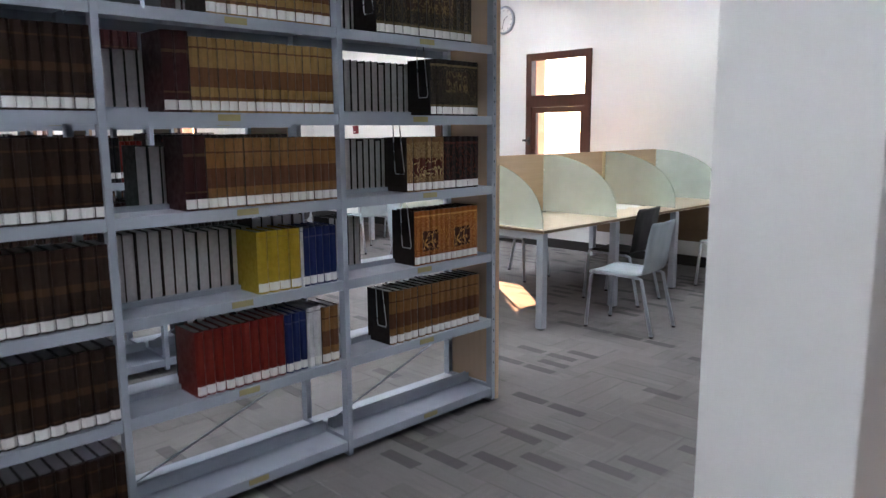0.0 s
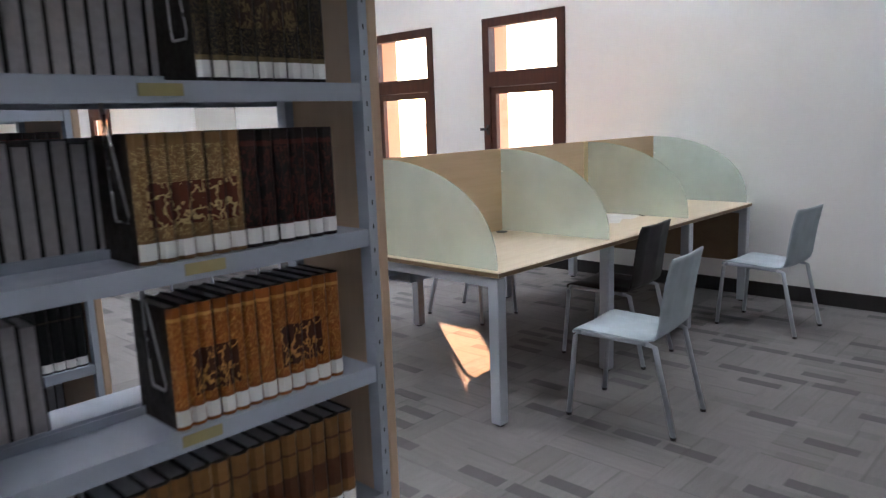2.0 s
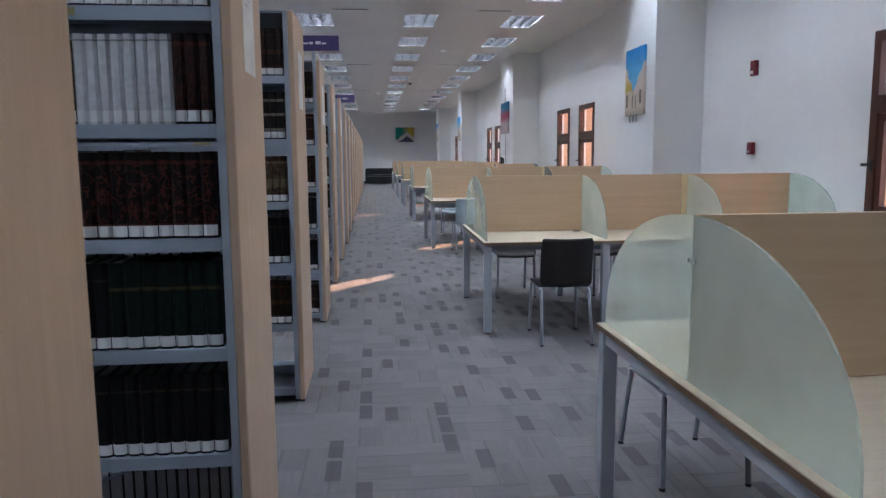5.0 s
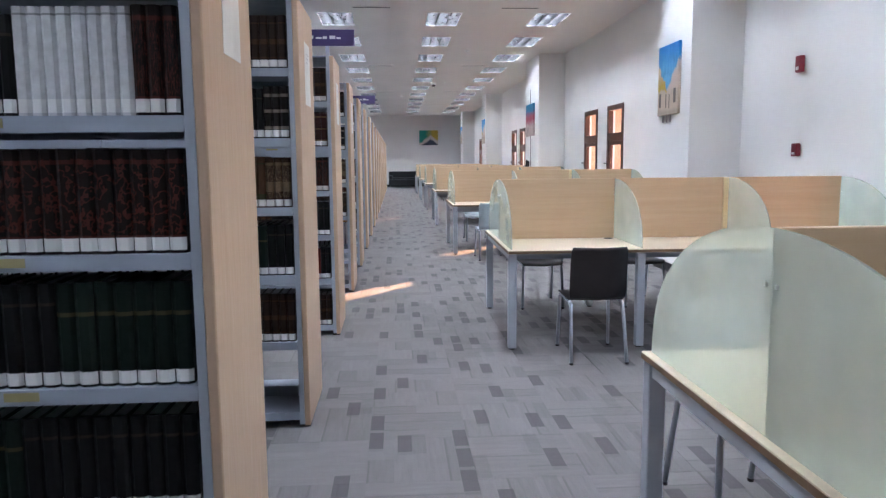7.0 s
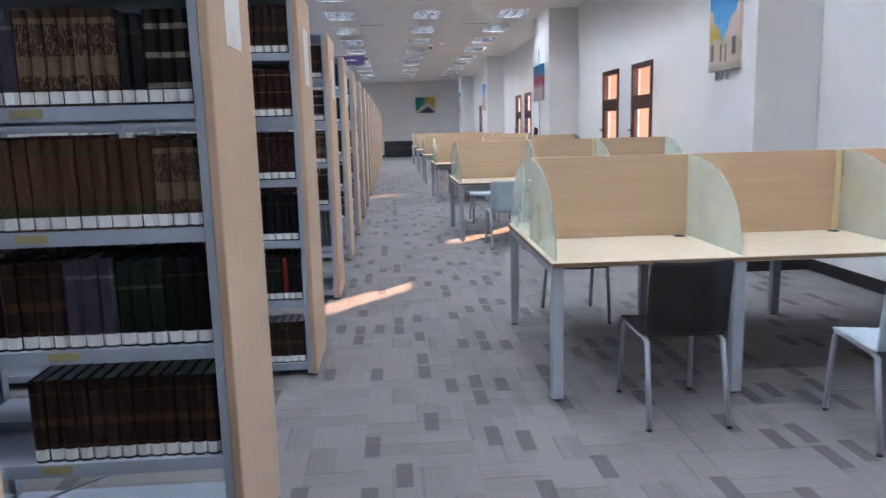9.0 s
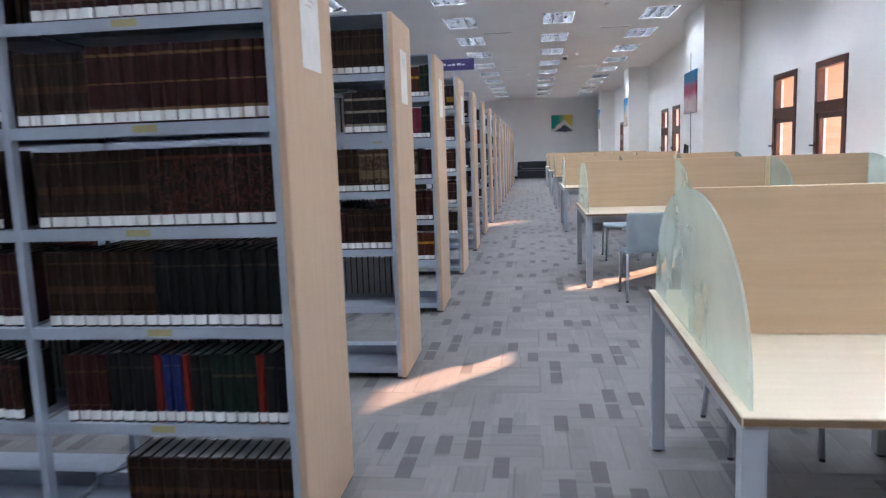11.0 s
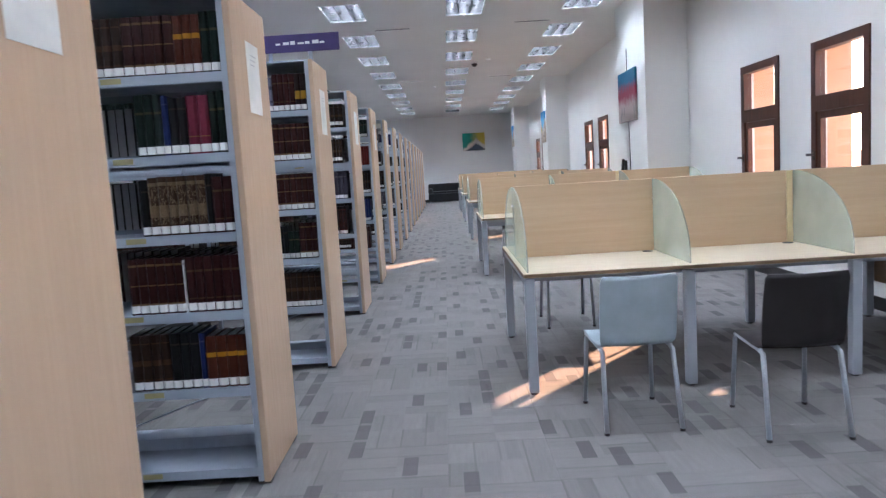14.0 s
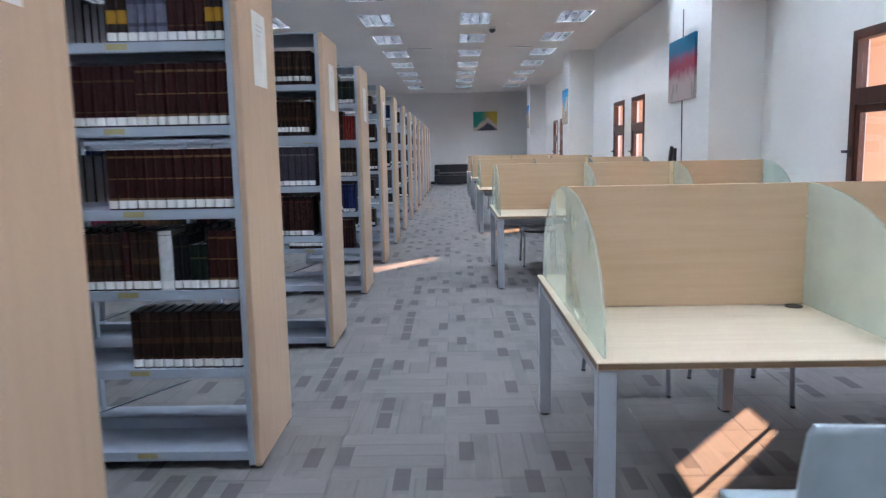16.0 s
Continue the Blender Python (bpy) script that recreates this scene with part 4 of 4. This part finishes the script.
def fill(lists, k, bay, level, front, out):
    """A row of books of one level, in sets."""
    z = LEVELS[level]
    top = edge_of(k) - PANEL_T
    y_hi, y_lo = top - bay * BAY - 0.029, top - (bay + 1) * BAY + 0.003
    if (bay, level) in SECOND and k == 1 and out > 0:
        return
    elif bay == 0 and k in NEAR:
        if out > 0 or level == 0 or level == 1 and k not in (3, 4):
            return
        sets, y = [(rng.choice(DARK), 5, rng.uniform(0.034, 0.046), rng.uniform(0.235, 0.262)) for _ in range(6)], y_hi - 0.012
    elif k == 0 and level == 0 and bay < 2:
        return
    else:
        if level == 0 and (k > 1 and bay == 0 or (k > 1 or out < 0 or bay < 2) and rng.random() < 0.85):
            return
        if level == 1 and k > 3 and (bay > 0 or k > 6) and rng.random() < 0.3:
            return
        sets, room = [], (y_hi - y_lo) * rng.choice((0.62, 0.75, 0.9, 0.98, 0.98))
        while room > 0.10:
            w = rng.uniform(0.028, 0.052)
            n = min(rng.randint(3, 12), int(room / w))
            if n < 1:
                break
            c = rng.choice(DARK)
            if rng.random() < 0.10:
                c, n = rng.choice(("pink", "blue", "red", "green", "tan_band")), min(n, 4)
            sets.append((c, n, w, rng.uniform(0.215, 0.285)))
            room -= n * w
        y = y_hi - rng.choice((0.01, 0.01, 0.03, 0.06))
    for c, n, w, h in sets:
        ci = COVER_NAMES.index(c)
        tagged_set = out > 0 and rng.random() < 0.93
        low = rng.choice((0.0, 0.0, 0.0, 0.02))
        for i in range(n):
            if y - w < y_lo:
                break
            hh, push = h * (1 + rng.uniform(-0.006, 0.006)), rng.uniform(-0.006, 0.006)
            add_book(lists, front + out * push, y - w, z + 0.0006, w - 0.0014, 0.13 if k == 0 else 0.19, hh, out, ci, PAGES, 1 - (i + 1) / n, 1 - i / n)
            if tagged_set:
                add_tag(lists, front + out * push, y - w, z + low + rng.uniform(-0.002, 0.002), w - 0.0014, out, TAG)
            y -= w


for k, x in enumerate(SHELF_X):
    bays = 4 if k == 0 else 3 if k < 9 else 1
    stack = book_stack(k, x, bays, k > 0, depth_of(k), edge_of(k))
    lists = JOINED[k]
    for bay in range(bays):
        for level in range(6):
            if k > 0 or bay > 2:
                fill(lists, k, bay, level, x - 0.03, 1)
            if k < 8:
                if k == 0 and bay == 0:
                    continue
                fill(lists, k, bay, level, x - depth_of(k) + 0.03, -1)
    if k == 0:
        # page blocks of the books on the far side, seen through the first bay
        for level, n, w, y0 in ((5, 16, 0.036, 2.35), (4, 13, 0.040, 2.33), (3, 10, 0.036, 2.33), (2, 5, 0.036, 2.30)):
            for i in range(n):
                add_book(lists, x - depth_of(k) + 0.03, y0 + i * w, LEVELS[level] + 0.0006, w - 0.0014, 0.13, 0.25 - 0.008 * (i % 3 == 1), -1, COVER_NAMES.index("black"), PAGES, 0, 1)
    tagged(new("shelved_books", to_mesh("shelved_books", lists, ALL_BOOK_MATS)), "rows of dark leather and cloth books with white spine labels", "books", "", "stuff")


# ---------------------------------------------------------------- signs on the stacks
def stack_sign(x):
    t = thing("stack_sign", pose(x, 0, 0), "purple subject sign standing on a book stack", "sign", "purple signs over the stacks")
    part("board", rounded((-0.006, 2.76, 2.345), (0.006, 3.335, 2.475), 0.002, 1), M["purple"], t)
    for j in range(7):
        y = 2.86 + 0.055 * j
        part("lettering", boxes(((0.0065, y, 2.40), (0.0075, y + 0.035 + 0.012 * (j % 2), 2.414 + 0.006 * (j % 3)))), M["paper"], t, "white lettering")
    for y in (2.80, 3.10):
        part("bracket", boxes(((-0.004, y, SHELF_TOP), (0.004, y + 0.03, 2.346))), M["steel"], t)


for x in (-8.0, -13.95):
    stack_sign(x)


# ---------------------------------------------------------------- things on the walls
def clock(x, z):
    t = thing("wall_clock", pose(x, WALL_Y, z), "round white wall clock with a grey rim", "clock")
    bm = bmesh.new()
    n = 36
    rings = [[bm.verts.new((r * math.cos(k * math.tau / n), y, r * math.sin(k * math.tau / n))) for k in range(n)] for r, y in ((0.165, -0.002), (0.175, -0.02), (0.168, -0.042), (0.15, -0.045), (0.147, -0.03))]
    for a, b in zip(rings, rings[1:]):
        for k in range(n):
            bm.faces.new((a[k], a[(k + 1) % n], b[(k + 1) % n], b[k])).smooth = True
    part("rim", bm, M["steel"], t)
    face = part("dial", disc((0, -0.015, 0), 0.148, 0.02), M["white"], t)
    for k in range(12):
        a = k * math.tau / 12
        bm = boxes(((-0.003, -0.0265, 0.11), (0.003, -0.0252, 0.135)))
        bmesh.ops.rotate(bm, cent=(0, 0, 0), matrix=Matrix.Rotation(a, 3, "Y"), verts=bm.verts[:])
        part("hour_mark", bm, M["ink"], face)
    for a, l in ((0.9, 0.075), (3.4, 0.11)):
        bm = boxes(((-0.003, -0.029, -0.01), (0.003, -0.0275, l)))
        bmesh.ops.rotate(bm, cent=(0, 0, 0), matrix=Matrix.Rotation(a, 3, "Y"), verts=bm.verts[:])
        part("clock_hand", bm, M["black_plastic"], t)


clock(-5.85, 2.85)


def alarm(x, z, h, label):
    t = thing("fire_alarm", pose(x, WALL_Y, z), label, "fire alarm", "alarm devices on the wall")
    part("body", rounded((-0.05, -0.05, -h / 2), (0.05, -0.001, h / 2), 0.01), M["red"], t)
    part("plate", rounded((-0.024, -0.056, -h / 2 + 0.02), (0.024, -0.0505, -0.025), 0.002, 1), M["white"] if h < 0.15 else M["paper"], t)


alarm(-8.98, 2.33, 0.16, "red wall sounder with a strobe")
alarm(-8.98, 1.49, 0.13, "red fire alarm call point on white wall")


def painting_mat(kind):
    n = Nodes("painting_" + kind, 0.55)
    g = n.add("ShaderNodeTexCoord", "Generated")
    x, y, z = n.split(g)
    brush = n.noise(n.scaled(g, (5, 5, 3)), 1.5, 5)
    jit = n.math("MULTIPLY", n.math("SUBTRACT", brush, 0.5), 0.35)
    v = n.math("ADD", z, jit)
    if kind == "town":
        c = n.mix(n.ramp(v, 0.55, 0.95), (0.16, 0.46, 0.74), (0.02, 0.22, 0.60))
        c = n.mix(n.ramp(brush, 0.55, 0.68, 0.0, 0.35), c, (0.05, 0.20, 0.38))
        left = n.math("SUBTRACT", n.math("ADD", n.math("MULTIPLY", x, -0.85), 0.78), v)
        right = n.math("SUBTRACT", n.math("ADD", n.math("MULTIPLY", x, 0.75), 0.02), v)
        c = n.mix(n.ramp(left, 0.0, 0.03), c, n.mix(n.ramp(v, 0.62, 0.42), (0.66, 0.52, 0.34), (0.55, 0.40, 0.06)))
        c = n.mix(n.ramp(right, 0.0, 0.03), c, (0.64, 0.52, 0.45))
        c = n.mix(n.ramp(v, 0.36, 0.31), c, (0.55, 0.46, 0.36))
        for door, half, head in ((0.12, 0.05, 0.32), (0.84, 0.06, 0.36), (0.42, 0.025, 0.30), (0.58, 0.02, 0.29)):
            inside = n.math("MULTIPLY", n.math("LESS_THAN", n.math("ABSOLUTE", n.math("SUBTRACT", x, door)), half), n.math("MULTIPLY", n.math("LESS_THAN", z, head), n.math("GREATER_THAN", z, head - 0.20)))
            c = n.mix(n.math("MULTIPLY", inside, 0.8), c, (0.05, 0.045, 0.05))
        c = n.mix(n.ramp(z, 0.10, 0.04, 0.0, 0.6), c, (0.30, 0.26, 0.20))
    elif kind == "sunset":
        c = n.mix(n.ramp(v, 0.80, 0.62), (0.015, 0.16, 0.30), (0.30, 0.035, 0.07))
        c = n.mix(n.ramp(v, 0.50, 0.30), c, (0.46, 0.38, 0.36))
        c = n.mix(n.ramp(n.noise(n.scaled(g, (7, 1, 2)), 1.3, 2), 0.55, 0.66, 0.0, 0.6), c, n.mix(n.ramp(v, 0.25, 0.4), (0.18, 0.20, 0.20), c))
    else:
        d = n.math("ADD", y, jit)
        c = n.mix(n.ramp(d, 0.35, 0.7), (0.02, 0.28, 0.22), (0.55, 0.42, 0.05))
        hill = n.math("SUBTRACT", n.math("SUBTRACT", 0.62, n.math("ABSOLUTE", n.math("SUBTRACT", y, 0.6))), v)
        c = n.mix(n.ramp(hill, -0.12, 0.02), c, (0.65, 0.60, 0.55))
        c = n.mix(n.ramp(hill, 0.12, 0.26), c, (0.04, 0.05, 0.09))
    n.color(c)
    n.bump(brush, 0.4, 0.002)
    return n.material


def painting(a, b, kind, label, tags=False, wire=False):
    """A canvas on stretchers hung flat on a wall."""
    t = thing("painting", pose(*a), label, "painting", "pictures in the hall")
    s = Vector(b) - Vector(a)
    part("canvas", rounded((0, 0, 0), s, 0.004, 1), painting_mat(kind), t)
    if tags:
        for j in range(3):
            part("tag", boxes(((0.12 + 0.12 * j, 0.02, -0.09), (0.16 + 0.12 * j, 0.024, -0.002))), M["ink"], t)
    if wire:
        part("wire", tube([(s.x * 0.5, s.y * 0.6, s.z), (s.x * 0.5, s.y * 0.6, s.z + 0.35)], 0.006, 6), M["dark_metal"], t)
        part("cord", tube([(s.x * 0.5, s.y * 0.8, 0), (s.x * 0.52, s.y * 0.8, -0.6), (s.x * 0.55, s.y * 0.8, -1.2)], 0.007, 6), M["dark_metal"], t)


painting((-11.13, 7.012, 1.95), (-10.47, 7.046, 2.80), "town", "unframed canvas of a town under blue sky", True)
painting((-20.60, 7.012, 2.00), (-19.55, 7.046, 2.79), "sunset", "unframed canvas fading from blue to red", False, True)
painting((-30.25, 7.012, 2.05), (-29.5, 7.046, 2.95), "town", "unframed canvas on the far pilaster")
painting((-39.75, 7.012, 2.25), (-39.05, 7.046, 3.12), "town", "unframed canvas on the last pilaster")
painting((END_X + 0.004, 4.95, 2.26), (END_X + 0.038, 5.98, 3.06), "peak", "colourful canvas of a white mountain peak")


t = thing("wall_handset", pose(-20.33, 7.05, 1.31), "small black handset on the white pilaster", "telephone")
part("cradle", rounded((-0.06, -0.04, -0.10), (0.06, -0.001, 0.08), 0.01), M["black_plastic"], t)
bm = rounded((-0.03, -0.085, -0.11), (0.03, -0.042, 0.11), 0.012)
bmesh.ops.rotate(bm, cent=(0, -0.06, 0), matrix=Matrix.Rotation(radians(22), 3, "Y"), verts=bm.verts[:])
part("receiver", bm, M["black_plastic"], t)


# ---------------------------------------------------------------- far end
def sofa(x, y0, y1):
    t = thing("black_sofa", pose(x, 0, 0), "low black leather sofa against the end wall", "sofa")
    part("base", rounded((0.0, y0, 0.06), (0.85, y1, 0.40), 0.03), M["leather"], t)
    part("backrest", rounded((0.0, y0, 0.405), (0.22, y1, 0.84), 0.05), M["leather"], t)
    for a, b in ((y0, y0 + 0.2), (y1 - 0.2, y1)):
        part("armrest", rounded((0.224, a, 0.405), (0.84, b, 0.64), 0.04), M["leather"], t)
    n = 3
    w = (y1 - y0 - 0.4) / n
    for i in range(n):
        part("cushion", rounded((0.225, y0 + 0.203 + i * w, 0.405), (0.83, y0 + 0.197 + (i + 1) * w, 0.50), 0.03), M["leather"], t)
    for xx in (0.05, 0.75):
        for yy in (y0 + 0.06, y1 - 0.06):
            part("foot", boxes(((xx, yy - 0.025, 0), (xx + 0.05, yy + 0.025, 0.06))), M["chrome"], t)


sofa(END_X + 0.02, 3.25, 5.6)


# ---------------------------------------------------------------- small things
def sheet(x, y, r, w=0.21, h=0.297, label="loose white sheet of paper on the carrel table"):
    ob = tagged(new("paper_sheet", mesh_of("paper_sheet", boxes(((-w / 2, -h / 2, 0), (w / 2, h / 2, 0.0015))), M["paper"])), label, "paper", "papers on the tables")
    ob.matrix_world = pose(x, y, TABLE_H + 0.0006, 0, 0, r)


sheet(-3.22, 6.20, 24)
sheet(-3.25, 6.38, 100)
bm = tube([(0, 0, 0.004), (0, 0.14, 0.004)], 0.004, 8)
pen = tagged(new("pen", mesh_of("pen", bm, M["black_plastic"])), "black pen lying beside loose papers", "pen")
pen.matrix_world = pose(-3.08, 6.47, TABLE_H + 0.0006, 0, 0, 70)
t = thing("flat_box", pose(SHELF_X[4] - 0.43, 2.62, LEVELS[4] + 0.263), "flat white and teal box lying on shelved books", "box")
part("body", rounded((-0.11, -0.20, 0), (0.11, 0.20, 0.034), 0.003, 1), M["paper"], t)
part("band", boxes(((0.1102, -0.195, 0.010), (0.1112, 0.195, 0.024))), M["teal"], t, "teal printed band")
stack_of_paper = tagged(new("paper_stack", mesh_of("paper_stack", rounded((-0.15, -0.11, 0), (0.15, 0.11, 0.04), 0.003, 1), M["paper"])), "small stack of white paper on the carrel table", "paper")
stack_of_paper.matrix_world = pose(-8.1, 7.34, TABLE_H + 0.0006, 0, 0, 8)

for x, y in [(x, y) for y in (5.72, 3.3) for x in (-6.8, -14.0, -21.2, -28.4)]:
    t = thing("air_diffuser", pose(x, y, CEILING), "slim linear air diffuser in the ceiling", "vent", "ceiling air diffusers")
    part("frame", boxes(((-0.045, -0.32, -0.008), (0.045, 0.32, -0.001))), M["ceiling"], t)
    for s in (-0.02, 0.0, 0.02):
        part("slot", boxes(((s - 0.006, -0.30, -0.0095), (s + 0.006, 0.30, -0.0083))), M["vent"], t)
for x, y in ((-18.6, 5.3), (-12.4, 3.7), (-25.2, 5.2), (-30.0, 3.9)):
    t = thing("smoke_detector", pose(x, y, CEILING), "small round white smoke detector on the ceiling", "smoke detector", "ceiling detectors")
    part("base", disc((0, 0, -0.008), 0.055, 0.014, "z"), M["white"], t)
    part("head", disc((0, 0, -0.026), 0.038, 0.02, "z"), M["white"], t)
t = thing("dome_camera", pose(-25.6, 4.9, CEILING), "dark dome camera under the ceiling", "camera")
part("base", disc((0, 0, -0.02), 0.08, 0.04, "z"), M["white"], t)
bm = bmesh.new()
bmesh.ops.create_uvsphere(bm, u_segments=20, v_segments=12, radius=0.07, matrix=Matrix.Translation((0, 0, -0.045)))
part("dome", bm, M["black_plastic"], t)


# ---------------------------------------------------------------- carpet tiles, laid last
def tile_shape(x, y, e=0.0001, b=0.0016):
    """Corners and faces of one tile, half a metre square, with a soft rim."""
    h = 0.25
    rings = [(h - e, -0.007), (h - e, -0.0011), (h - e - b, 0.0)]
    verts = [(x + sx * r, y + sy * r, z) for r, z in rings for sx, sy in ((-1, -1), (1, -1), (1, 1), (-1, 1))]
    faces = [(8, 9, 10, 11)] + [(4 * k + i, 4 * k + (i + 1) % 4, 4 * k + 4 + (i + 1) % 4, 4 * k + 4 + i) for k in (0, 1) for i in range(4)]
    return verts, faces


one = bpy.data.meshes.new("carpet_tile")
one.from_pydata(tile_shape(0, 0)[0], [], tile_shape(0, 0)[1])
one.materials.append(M["carpet"])
rest_v, rest_f, single = [], [], 0
for i in range(-85, 7):
    for j in range(-9, 16):
        x, y = 0.25 + 0.5 * i, 0.25 + 0.5 * j
        if y > WALL_Y + 0.2:
            continue
        if -17.5 < x < -1.5 and 3.0 < y < 5.1 and single < 300 or -4.5 < x < -1.0 and 2.0 < y < 7.7 and single < 300:
            ob = new("carpet_tile", one)
            ob.location = (x, y, 0)
            ob.parent = floor
            single += 1
        else:
            v, f = tile_shape(x, y)
            o = len(rest_v)
            rest_v += v
            rest_f += [tuple(o + k for k in q) for q in f]
me = bpy.data.meshes.new("carpet_tiles")
me.from_pydata(rest_v, [], rest_f)
me.materials.append(M["carpet"])
rest = new("carpet_tiles", me)
rest.parent = floor
tagged(rest, "", "", "", "stuff")
